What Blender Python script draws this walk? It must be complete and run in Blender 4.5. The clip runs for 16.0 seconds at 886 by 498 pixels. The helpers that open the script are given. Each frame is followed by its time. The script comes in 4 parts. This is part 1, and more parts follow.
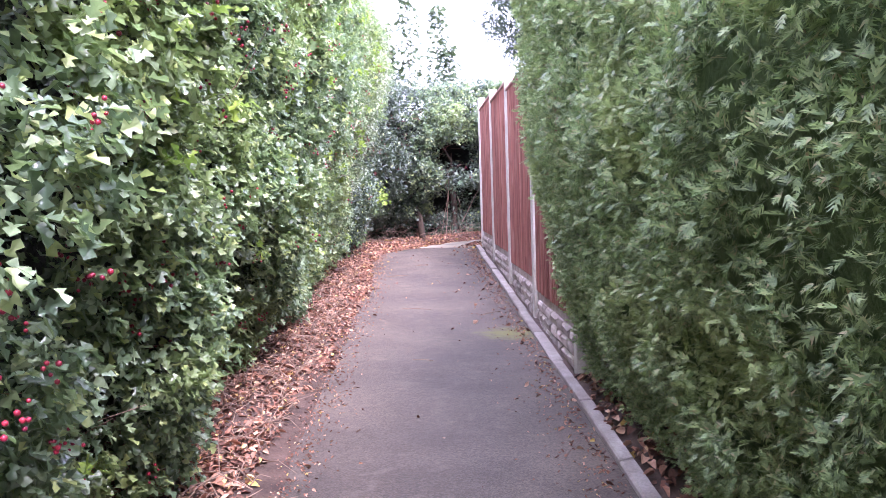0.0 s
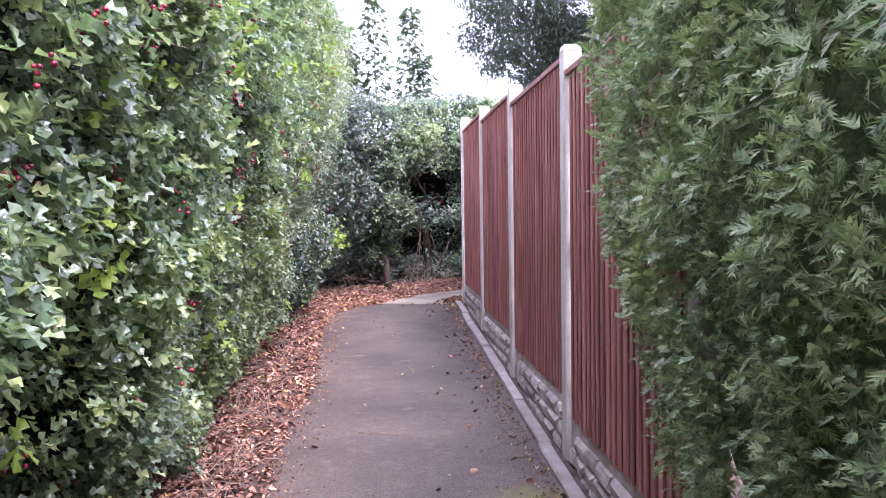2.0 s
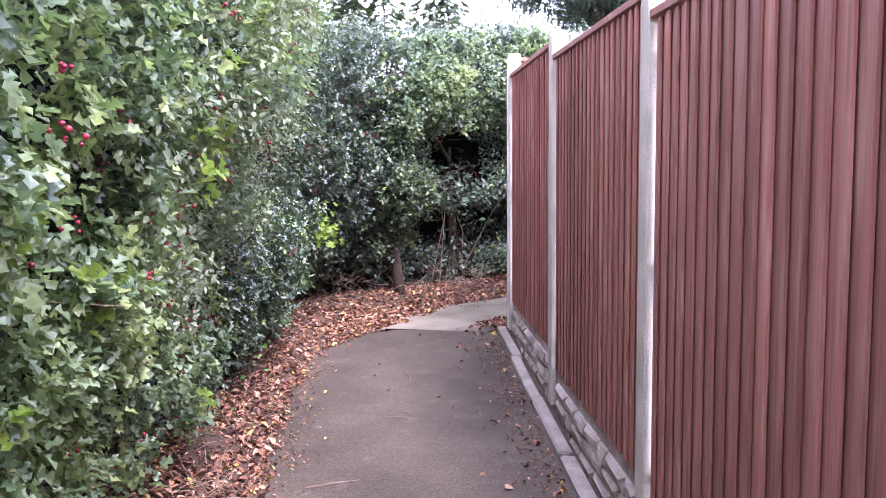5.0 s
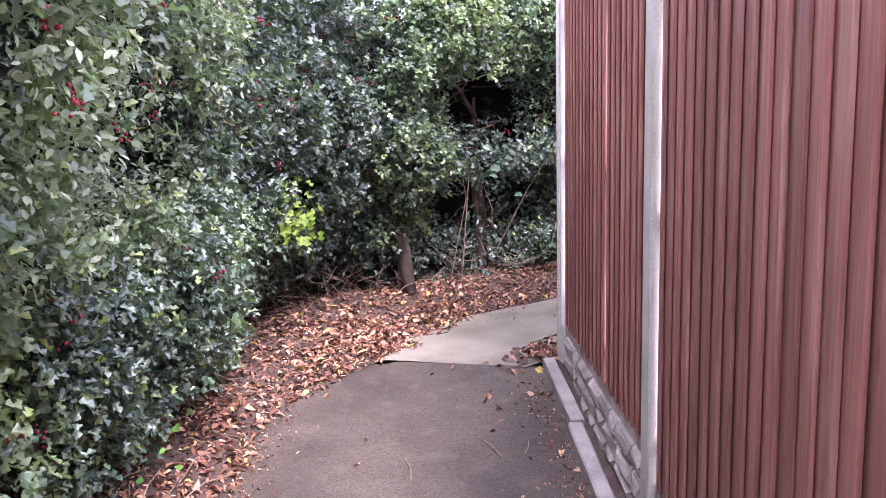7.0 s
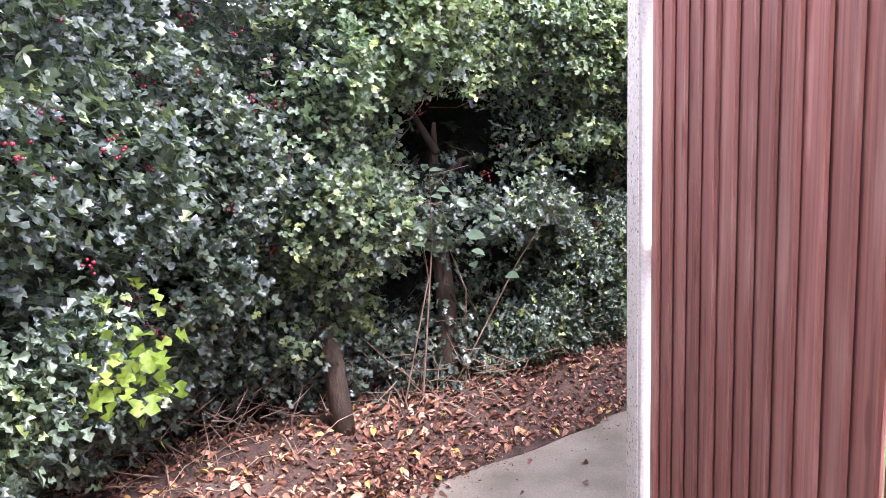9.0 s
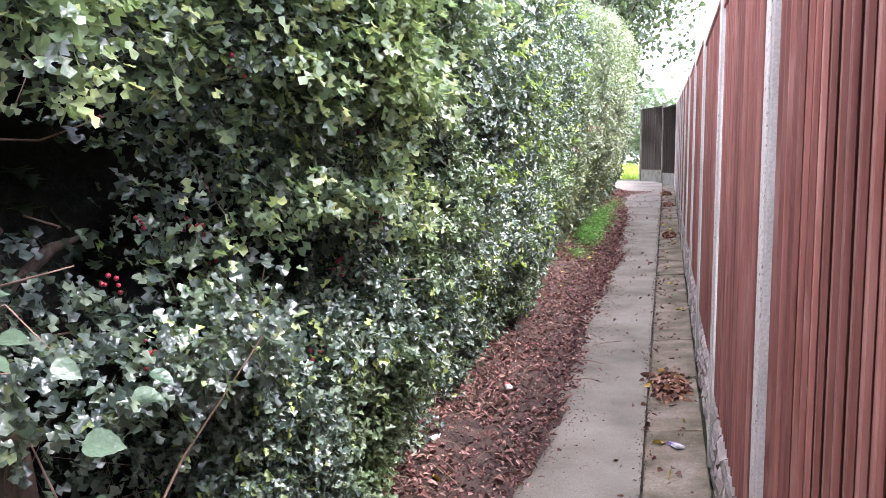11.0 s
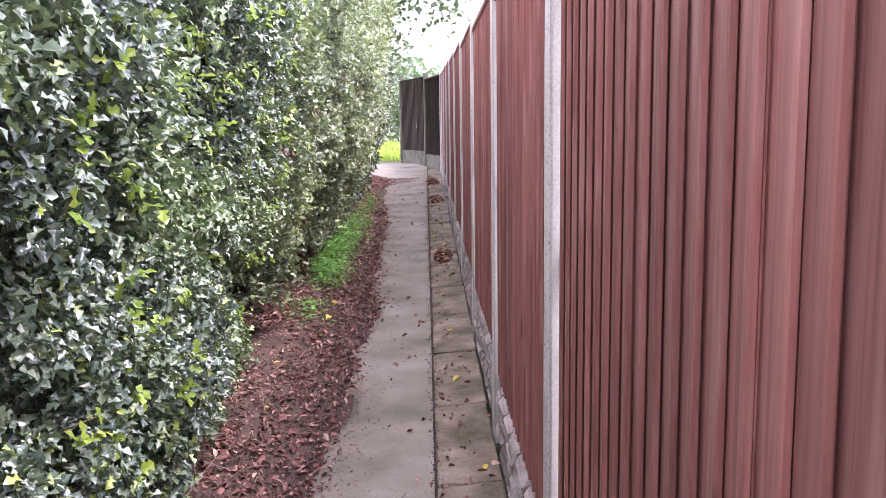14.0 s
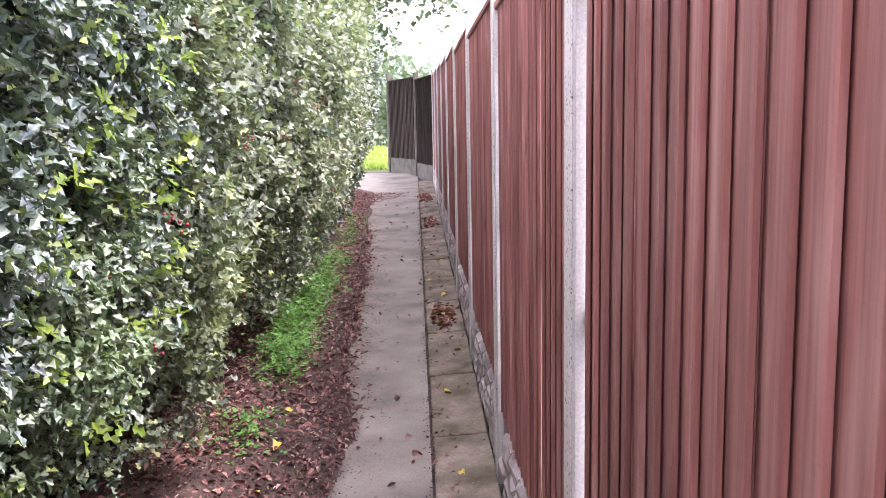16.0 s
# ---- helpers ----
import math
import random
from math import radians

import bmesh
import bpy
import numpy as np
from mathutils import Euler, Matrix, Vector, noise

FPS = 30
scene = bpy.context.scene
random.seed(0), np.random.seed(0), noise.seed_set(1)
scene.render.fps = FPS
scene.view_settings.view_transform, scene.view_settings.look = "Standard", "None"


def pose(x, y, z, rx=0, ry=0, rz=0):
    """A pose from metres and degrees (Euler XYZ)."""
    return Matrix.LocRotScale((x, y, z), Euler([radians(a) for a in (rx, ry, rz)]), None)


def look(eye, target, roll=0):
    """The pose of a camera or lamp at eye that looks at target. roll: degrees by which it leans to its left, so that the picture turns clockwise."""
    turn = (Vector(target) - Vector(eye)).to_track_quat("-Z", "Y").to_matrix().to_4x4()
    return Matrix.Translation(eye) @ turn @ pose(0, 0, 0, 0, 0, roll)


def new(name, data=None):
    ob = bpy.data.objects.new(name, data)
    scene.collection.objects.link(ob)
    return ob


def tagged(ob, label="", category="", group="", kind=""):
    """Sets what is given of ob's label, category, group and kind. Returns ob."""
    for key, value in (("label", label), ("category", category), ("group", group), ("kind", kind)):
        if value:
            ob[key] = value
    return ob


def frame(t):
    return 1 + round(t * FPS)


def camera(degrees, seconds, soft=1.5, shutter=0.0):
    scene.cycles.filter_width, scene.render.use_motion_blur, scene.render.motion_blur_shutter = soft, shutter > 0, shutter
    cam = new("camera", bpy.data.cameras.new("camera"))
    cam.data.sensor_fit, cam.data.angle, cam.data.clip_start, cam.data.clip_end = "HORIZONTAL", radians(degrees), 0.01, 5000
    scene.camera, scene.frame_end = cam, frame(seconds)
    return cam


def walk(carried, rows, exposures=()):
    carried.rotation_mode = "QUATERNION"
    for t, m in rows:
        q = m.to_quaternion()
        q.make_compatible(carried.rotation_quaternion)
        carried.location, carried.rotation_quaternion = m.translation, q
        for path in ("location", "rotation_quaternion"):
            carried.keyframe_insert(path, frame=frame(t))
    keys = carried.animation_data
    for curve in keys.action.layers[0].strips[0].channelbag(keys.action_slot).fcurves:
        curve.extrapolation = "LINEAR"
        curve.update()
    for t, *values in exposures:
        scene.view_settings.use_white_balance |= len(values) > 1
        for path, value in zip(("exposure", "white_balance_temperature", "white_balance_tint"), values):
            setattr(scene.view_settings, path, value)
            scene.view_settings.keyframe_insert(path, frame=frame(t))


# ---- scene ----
# ---- camera ----
cam = camera(54.7, 16.0, soft=0.8)
PATH = [
    (0.0, -0.943, -12.991, 0.794, -1.65, -3.58, 1.78),
    (0.5, -0.951, -12.278, 0.898, -2.48, -2.89, 1.05),
    (1.0, -0.971, -11.600, 0.944, -3.18, -2.21, 0.90),
    (1.5, -0.938, -10.830, 1.036, -3.68, -1.94, 1.26),
    (2.0, -0.954, -10.326, 1.054, -4.02, -2.20, 0.75),
    (2.5, -0.897, -9.616, 1.140, -3.86, -2.89, 0.42),
    (3.0, -0.871, -8.789, 1.274, -3.61, -3.15, 1.58),
    (3.5, -0.931, -8.358, 1.290, -3.70, -3.74, 0.52),
    (4.0, -0.900, -8.096, 1.273, -3.23, -4.07, 0.78),
    (4.5, -0.905, -7.564, 1.316, -3.17, -4.76, 0.65),
    (7.0, -0.725, -4.795, 1.433, -1.10, -9.13, 1.43),
    (7.5, -0.733, -4.204, 1.461, -0.76, -9.48, 1.84),
    (8.0, -0.791, -3.573, 1.517, -0.79, -8.85, 1.34),
    (8.2, -0.811, -3.329, 1.534, -1.04, -8.62, 1.38),
    (10.3, -0.803, -1.022, 1.541, -23.63, -7.20, 0.76),
    (10.5, -0.745, -0.789, 1.547, -26.44, -6.90, 0.42),
    (10.7, -0.683, -0.547, 1.554, -28.83, -6.58, 0.08),
    (11.0, -0.558, -0.192, 1.569, -32.99, -5.94, 0.09),
    (11.5, -0.234, 0.298, 1.605, -37.91, -5.18, 0.23),
    (12.0, 0.158, 0.760, 1.664, -42.55, -4.96, -0.31),
    (12.5, 0.713, 1.231, 1.756, -44.85, -5.23, 0.02),
    (13.0, 1.210, 1.636, 1.818, -46.31, -6.05, -0.38),
    (13.5, 1.721, 2.105, 1.829, -48.47, -7.27, -0.20),
    (14.0, 2.256, 2.508, 1.804, -48.64, -7.97, 0.75),
    (14.5, 2.747, 3.075, 1.853, -49.16, -7.89, -0.12),
    (15.0, 3.192, 3.409, 1.871, -49.71, -8.00, 0.38),
    (15.5, 3.531, 3.702, 1.897, -49.46, -7.99, 0.67),
    (16.0, 3.888, 4.043, 1.962, -49.36, -8.06, 1.06),
]
walk(cam, [(t, pose(x, y, z, 90 + pitch, roll, yaw)) for t, x, y, z, yaw, pitch, roll in PATH],
     exposures=[(0.0, 2.3, 5700, 40), (1.0, 1.95, 5700, 40), (2.0, 1.75, 5700, 38), (4.5, 1.72, 5750, 34), (7.0, 1.85, 5850, 35), (8.0, 1.87, 5900, 34), (10.4, 2.2, 6150, 28), (11.0, 2.1, 6050, 27), (12.0, 1.95, 6000, 29), (13.5, 1.88, 6150, 35), (16.0, 1.97, 6200, 36)])

# ---- world and sun: a white overcast sky ----
world = bpy.data.worlds.new("overcast_sky")
scene.world = world
world.use_nodes = True
wn = world.node_tree.nodes
wl = world.node_tree.links
for n in list(wn):
    wn.remove(n)
w_out = wn.new("ShaderNodeOutputWorld")
w_bg = wn.new("ShaderNodeBackground")
w_sky = wn.new("ShaderNodeTexSky")
w_sky.sky_type = "NISHITA"
w_sky.sun_disc = False
w_sky.sun_elevation = radians(58)
w_sky.sun_rotation = radians(147)
w_sky.air_density = 1.0
w_sky.dust_density = 4.0
w_hsv = wn.new("ShaderNodeHueSaturation")
w_hsv.inputs["Saturation"].default_value = 0.2
w_mix = wn.new("ShaderNodeMix")
w_mix.data_type = "RGBA"
w_mix.inputs[0].default_value = 0.6
w_mix.inputs[7].default_value = (8.7, 9.4, 10.8, 1.0)
wl.new(w_sky.outputs[0], w_hsv.inputs["Color"])
wl.new(w_hsv.outputs[0], w_mix.inputs[6])
wl.new(w_mix.outputs[2], w_bg.inputs[0])
w_bg.inputs[1].default_value = 0.22
wl.new(w_bg.outputs[0], w_out.inputs[0])

sun = new("sun", bpy.data.lights.new("sun", "SUN"))
sun.data.energy = 2.1
sun.data.angle = radians(22)
sun.data.color = (1.0, 0.96, 0.9)
sun.matrix_world = look((0, 0, 30), (-10.2, 15.8, 0))

# ---- plan ----
PHI = radians(47.494)
DX, DY = math.sin(PHI), math.cos(PHI)     # along the second fence
NX, NY = -DY, DX                          # away from it, over the path
BAY = 1.922
H1, H2 = 2.2, 2.29
SL1, SL2 = 0.045, 0.036


def uv(u, v):
    return u * DX + v * NX, u * DY + v * NY


def gz(x, y):
    x, y = np.asarray(x, float), np.asarray(y, float)
    return SL1 * np.clip(y, -25, 0) + SL2 * np.clip(x * DX + y * DY, 0, 34)


def g(x, y):
    return float(gz(x, y))


# ---- small tools ----
def vnoise(p, seed=0):
    p = np.asarray(p, float)
    i = np.floor(p)
    f = p - i
    f = f * f * (3 - 2 * f)
    total = 0.0
    for c in range(8):
        o = np.array([c & 1, (c >> 1) & 1, (c >> 2) & 1])
        q = i + o
        h = np.sin(q @ np.array([127.1, 311.7, 74.7]) + seed * 17.31) * 43758.5453
        h = h - np.floor(h)
        w = np.prod(np.where(o, f, 1 - f), axis=-1)
        total = total + h * w
    return total * 2 - 1


def mesh_arrays(name, verts, tris, smooth=False):
    me = bpy.data.meshes.new(name)
    verts = np.ascontiguousarray(verts, np.float32).reshape(-1, 3)
    tris = np.ascontiguousarray(tris, np.int32).reshape(-1, 3)
    me.vertices.add(len(verts))
    me.vertices.foreach_set("co", verts.ravel())
    me.loops.add(tris.size)
    me.loops.foreach_set("vertex_index", tris.ravel())
    me.polygons.add(len(tris))
    me.polygons.foreach_set("loop_start", np.arange(0, tris.size, 3, dtype=np.int32))
    me.polygons.foreach_set("loop_total", np.full(len(tris), 3, np.int32))
    if smooth:
        me.polygons.foreach_set("use_smooth", np.ones(len(tris), bool))
    me.update()
    return me


def bm_mesh(name, bm, smooth=False):
    me = bpy.data.meshes.new(name)
    bm.normal_update()
    if smooth:
        for f in bm.faces:
            f.smooth = True
    bm.to_mesh(me)
    bm.free()
    return me


def part(name, data, material, parent=None, label="", smooth=False):
    if isinstance(data, bmesh.types.BMesh):
        data = bm_mesh(name, data, smooth)
    if material and not data.materials:
        data.materials.append(material)
    ob = new(name, data)
    if parent:
        ob.parent = parent
    if label:
        ob["label"] = label
    return ob


def empty(name, m, label, category, group="", kind=""):
    ob = new(name)
    ob.empty_display_size = 0.1
    ob.matrix_basis = m
    return tagged(ob, label, category, group, kind)


def add_box(bm, x0, x1, y0, y1, z0, z1, bevel=0.0):
    r = bmesh.ops.create_cube(bm, size=1.0)
    for v in r["verts"]:
        v.co = Vector((x0 + (v.co.x + 0.5) * (x1 - x0), y0 + (v.co.y + 0.5) * (y1 - y0), z0 + (v.co.z + 0.5) * (z1 - z0)))
    if bevel:
        ed = list({e for v in r["verts"] for e in v.link_edges})
        bmesh.ops.bevel(bm, geom=ed, offset=bevel, segments=1, affect="EDGES")
    return bm


def grid_mesh(name, pts, smooth=True):
    """pts: array rows x columns x 3."""
    r, c, _ = pts.shape
    idx = np.arange(r * c).reshape(r, c)
    a, b, d, e = idx[:-1, :-1], idx[:-1, 1:], idx[1:, 1:], idx[1:, :-1]
    tris = np.concatenate([np.stack([a, b, d], -1).reshape(-1, 3), np.stack([a, d, e], -1).reshape(-1, 3)])
    return mesh_arrays(name, pts.reshape(-1, 3), tris, smooth)


def tube(bm, pts, radii, sides=7):
    """A tapered limb through pts."""
    rings = []
    for i, p in enumerate(pts):
        p = Vector(p)
        a = Vector(pts[max(i - 1, 0)])
        b = Vector(pts[min(i + 1, len(pts) - 1)])
        q = (b - a).to_track_quat("Z", "Y")
        ring = []
        for k in range(sides):
            an = 2 * math.pi * k / sides
            ring.append(bm.verts.new(p + q @ Vector((math.cos(an) * radii[i], math.sin(an) * radii[i], 0))))
        rings.append(ring)
    for r0, r1 in zip(rings, rings[1:]):
        for k in range(sides):
            bm.faces.new((r0[k], r0[(k + 1) % sides], r1[(k + 1) % sides], r1[k]))
    bm.faces.new(rings[-1])
    bm.faces.new(list(reversed(rings[0])))
    return bm


# ---- materials ----
def node_mat(name):
    m = bpy.data.materials.new(name)
    m.use_nodes = True
    nt = m.node_tree
    return m, nt, nt.nodes["Principled BSDF"]


def nd(nt, kind, **ins):
    n = nt.nodes.new(kind)
    for k, v in ins.items():
        n.inputs[k.replace("_", " ")].default_value = v
    return n


def ramp(nt, fac, stops):
    r = nt.nodes.new("ShaderNodeValToRGB")
    el = r.color_ramp.elements
    while len(el) < len(stops):
        el.new(0.5)
    for e, (p, c) in zip(el, stops):
        e.position = p
        e.color = (*c, 1)
    nt.links.new(fac, r.inputs[0])
    return r.outputs[0]


def mixc(nt, fac, a, b, mode="MIX"):
    m = nt.nodes.new("ShaderNodeMix")
    m.data_type = "RGBA"
    m.blend_type = mode
    for sock, val in ((m.inputs[0], fac), (m.inputs[6], a), (m.inputs[7], b)):
        if isinstance(val, bpy.types.NodeSocket):
            nt.links.new(val, sock)
        elif isinstance(val, tuple):
            sock.default_value = (*val, 1)
        else:
            sock.default_value = val
    return m.outputs[2]


def coords(nt, scale=(1, 1, 1), obj=False):
    mp = nt.nodes.new("ShaderNodeMapping")
    if obj:
        tc = nt.nodes.new("ShaderNodeTexCoord")
        nt.links.new(tc.outputs["Object"], mp.inputs[0])
    else:
        ge = nt.nodes.new("ShaderNodeNewGeometry")
        nt.links.new(ge.outputs["Position"], mp.inputs[0])
    mp.inputs["Scale"].default_value = scale
    return mp.outputs[0]


def noise_tex(nt, vec, scale, detail=3.0, rough=0.55):
    n = nd(nt, "ShaderNodeTexNoise", Scale=scale, Detail=detail, Roughness=rough)
    nt.links.new(vec, n.inputs["Vector"])
    return n.outputs["Fac"]


def bump(nt, bsdf, height, strength, distance):
    b = nd(nt, "ShaderNodeBump", Strength=strength, Distance=distance)
    nt.links.new(height, b.inputs["Height"])
    nt.links.new(b.outputs[0], bsdf.inputs["Normal"])


def leaf_mat(name, stops, rough=0.4, trans=0.3, patch=None, patch_scale=1.6, spec=0.5):
    m, nt, b = node_mat(name)
    ge = nt.nodes.new("ShaderNodeNewGeometry")
    col = ramp(nt, ge.outputs["Random Per Island"], stops)
    v = coords(nt)
    n1 = noise_tex(nt, v, patch_scale, 2)
    if patch:
        f = ramp(nt, n1, [(0.5, (0, 0, 0)), (0.72, (1, 1, 1))])
        col = mixc(nt, f, col, mixc(nt, 0.75, col, patch))
    n2 = noise_tex(nt, v, 60, 2)
    col = mixc(nt, 0.35, col, ramp(nt, n2, [(0.3, (0.45, 0.45, 0.45)), (0.7, (1.3, 1.3, 1.3))]), "MULTIPLY")
    nt.links.new(col, b.inputs["Base Color"])
    bump(nt, b, noise_tex(nt, v, 75, 1), 0.6, 0.006)
    b.inputs["Roughness"].default_value = rough
    b.inputs["Specular IOR Level"].default_value = spec
    tr = nt.nodes.new("ShaderNodeBsdfTranslucent")
    nt.links.new(mixc(nt, 0.5, col, (0.27, 0.41, 0.1)), tr.inputs[0])
    ms = nt.nodes.new("ShaderNodeMixShader")
    ms.inputs[0].default_value = trans
    nt.links.new(b.outputs[0], ms.inputs[1])
    nt.links.new(tr.outputs[0], ms.inputs[2])
    nt.links.new(ms.outputs[0], nt.nodes["Material Output"].inputs[0])
    return m


def plain_mat(name, stops, scale=6.0, rough=0.8, fine=80.0, strength=0.4, dist=0.004, stretch=(1, 1, 1), per_object=0.0, obj=False, spec=0.3):
    """Two scales of variation in colour and a fine relief."""
    m, nt, b = node_mat(name)
    v = coords(nt, stretch, obj)
    n1 = noise_tex(nt, v, scale, 4)
    n2 = noise_tex(nt, v, fine, 4, 0.7)
    col = ramp(nt, n1, stops)
    col = mixc(nt, 0.6, col, ramp(nt, n2, [(0.25, (0.55, 0.55, 0.55)), (0.75, (1.4, 1.4, 1.4))]), "MULTIPLY")
    if per_object:
        oi = nt.nodes.new("ShaderNodeObjectInfo")
        lo, hi = 1 - per_object, 1 + per_object
        col = mixc(nt, 1.0, col, ramp(nt, oi.outputs["Random"], [(0, (lo, lo, lo)), (1, (hi, hi, hi))]), "MULTIPLY")
    nt.links.new(col, b.inputs["Base Color"])
    b.inputs["Roughness"].default_value = rough
    b.inputs["Specular IOR Level"].default_value = spec
    bump(nt, b, n2, strength, dist)
    return m


def island_mat(name, stops, rough=0.75, fine=90.0):
    m, nt, b = node_mat(name)
    ge = nt.nodes.new("ShaderNodeNewGeometry")
    col = ramp(nt, ge.outputs["Random Per Island"], stops)
    n2 = noise_tex(nt, coords(nt), fine, 3)
    col = mixc(nt, 0.6, col, ramp(nt, n2, [(0.3, (0.5, 0.5, 0.5)), (0.7, (1.35, 1.35, 1.35))]), "MULTIPLY")
    nt.links.new(col, b.inputs["Base Color"])
    b.inputs["Roughness"].default_value = rough
    return m


def board_mat(name, dark, mid, worn, rough=0.62, spec=0.3):
    """Stained softwood boards: grain along the length, worn streaks and knots."""
    m, nt, b = node_mat(name)
    v = coords(nt)
    oi = nt.nodes.new("ShaderNodeObjectInfo")
    off = nt.nodes.new("ShaderNodeVectorMath")
    off.operation = "MULTIPLY_ADD"
    nt.links.new(oi.outputs["Random"], off.inputs[0])
    off.inputs[1].default_value = (37, 53, 71)
    nt.links.new(v, off.inputs[2])
    mp = nt.nodes.new("ShaderNodeMapping")
    mp.inputs["Scale"].default_value = (60, 60, 1.6)
    nt.links.new(off.outputs[0], mp.inputs[0])
    grain = noise_tex(nt, mp.outputs[0], 1.0, 5, 0.6)
    mp2 = nt.nodes.new("ShaderNodeMapping")
    mp2.inputs["Scale"].default_value = (17, 17, 2.4)
    nt.links.new(off.outputs[0], mp2.inputs[0])
    blot = noise_tex(nt, mp2.outputs[0], 1.0, 3)
    col = ramp(nt, grain, [(0.25, dark), (0.6, mid)])
    col = mixc(nt, ramp(nt, blot, [(0.52, (0, 0, 0)), (0.76, (0.75, 0.75, 0.75))]), col, worn)
    vor = nd(nt, "ShaderNodeTexVoronoi", Scale=1.0)
    mp3 = nt.nodes.new("ShaderNodeMapping")
    mp3.inputs["Scale"].default_value = (9, 9, 2.3)
    nt.links.new(off.outputs[0], mp3.inputs[0])
    nt.links.new(mp3.outputs[0], vor.inputs["Vector"])
    col = mixc(nt, ramp(nt, vor.outputs["Distance"], [(0.07, (0.7, 0.7, 0.7)), (0.12, (0, 0, 0))]), col, dark)
    col = mixc(nt, 1.0, col, ramp(nt, oi.outputs["Random"], [(0, (0.74, 0.74, 0.74)), (1, (1.16, 1.16, 1.16))]), "MULTIPLY")
    nt.links.new(col, b.inputs["Base Color"])
    b.inputs["Roughness"].default_value = rough
    b.inputs["Specular IOR Level"].default_value = spec
    bump(nt, b, grain, 0.5, 0.004)
    return m


def asphalt_mat():
    m, nt, b = node_mat("worn_asphalt")
    v = coords(nt)
    vor = nd(nt, "ShaderNodeTexVoronoi", Scale=140.0)
    nt.links.new(v, vor.inputs["Vector"])
    n1 = noise_tex(nt, v, 1.3, 4)
    n2 = noise_tex(nt, v, 9.0, 4)
    col = ramp(nt, n1, [(0.32, (0.046, 0.033, 0.024)), (0.68, (0.112, 0.083, 0.06))])
    col = mixc(nt, 0.7, col, ramp(nt, vor.outputs["Color"], [(0.2, (0.5, 0.5, 0.5)), (0.85, (1.5, 1.5, 1.5))]), "MULTIPLY")
    col = mixc(nt, ramp(nt, n2, [(0.55, (0, 0, 0)), (0.75, (0.5, 0.5, 0.5))]), col, (0.16, 0.12, 0.088))
    mo = nt.nodes.new("ShaderNodeVectorMath")
    mo.operation = "DISTANCE"
    nt.links.new(v, mo.inputs[0])
    mo.inputs[1].default_value = (-0.27, -6.45, -0.29)
    ad = nt.nodes.new("ShaderNodeMath")
    ad.operation = "MULTIPLY_ADD"
    nt.links.new(noise_tex(nt, v, 14, 4), ad.inputs[0])
    ad.inputs[1].default_value = 0.5
    nt.links.new(mo.outputs["Value"], ad.inputs[2])
    col = mixc(nt, ramp(nt, ad.outputs[0], [(0.32, (0.8, 0.8, 0.8)), (0.52, (0, 0, 0))]), col, (0.17, 0.17, 0.03))
    nt.links.new(col, b.inputs["Base Color"])
    b.inputs["Roughness"].default_value = 0.72
    bump(nt, b, vor.outputs["Distance"], 0.6, 0.004)
    return m


def pebble_mat():
    m, nt, b = node_mat("exposed_aggregate")
    v = coords(nt)
    vor = nd(nt, "ShaderNodeTexVoronoi", Scale=170.0)
    nt.links.new(v, vor.inputs["Vector"])
    n1 = noise_tex(nt, v, 75, 3)
    col = ramp(nt, vor.outputs["Color"], [(0.08, (0.3, 0.26, 0.21)), (0.2, (0.6, 0.54, 0.46)), (0.9, (0.72, 0.66, 0.57))])
    col = mixc(nt, ramp(nt, n1, [(0.63, (0, 0, 0)), (0.67, (0.9, 0.9, 0.9))]), col, (0.16, 0.14, 0.12))
    nt.links.new(col, b.inputs["Base Color"])
    b.inputs["Roughness"].default_value = 0.8
    bump(nt, b, vor.outputs["Distance"], 0.35, 0.003)
    return m


M_ASPHALT = asphalt_mat()
M_PEBBLE = pebble_mat()
M_CONC = plain_mat("path_concrete", [(0.3, (0.15, 0.128, 0.09)), (0.5, (0.24, 0.205, 0.153)), (0.72, (0.325, 0.28, 0.218))], 2.2, 0.8, 120, 0.3, 0.002)
M_GUTTER = plain_mat("gutter_concrete", [(0.28, (0.075, 0.066, 0.03)), (0.42, (0.15, 0.118, 0.072)), (0.58, (0.24, 0.19, 0.13)), (0.78, (0.36, 0.3, 0.23))], 4.5, 0.85, 60, 0.6, 0.006)
M_POST1 = plain_mat("pale_post_concrete", [(0.3, (0.4, 0.36, 0.3)), (0.7, (0.55, 0.5, 0.425))], 5, 0.75, 140, 0.25, 0.002)
M_POST2 = plain_mat("grey_post_concrete", [(0.3, (0.43, 0.405, 0.355)), (0.7, (0.55, 0.52, 0.465))], 5, 0.75, 140, 0.25, 0.002)
M_KERB = plain_mat("kerb_concrete", [(0.3, (0.23, 0.19, 0.165)), (0.7, (0.4, 0.35, 0.31))], 5, 0.85, 90, 0.6, 0.005, per_object=0.15)
M_STONE = plain_mat("rock_faced_concrete", [(0.3, (0.26, 0.2, 0.17)), (0.7, (0.5, 0.43, 0.38))], 7, 0.85, 70, 0.8, 0.008, per_object=0.25)
M_BOARD = board_mat("red_brown_boards", (0.175, 0.067, 0.052), (0.37, 0.155, 0.12), (0.48, 0.27, 0.215))
M_BOARD3 = board_mat("weathered_boards", (0.032, 0.025, 0.019), (0.06, 0.048, 0.038), (0.085, 0.072, 0.058), 0.95, 0.05)
M_SOIL = plain_mat("dark_leafy_soil", [(0.3, (0.05, 0.032, 0.025)), (0.7, (0.13, 0.085, 0.064))], 8, 0.9, 60, 1.0, 0.015)
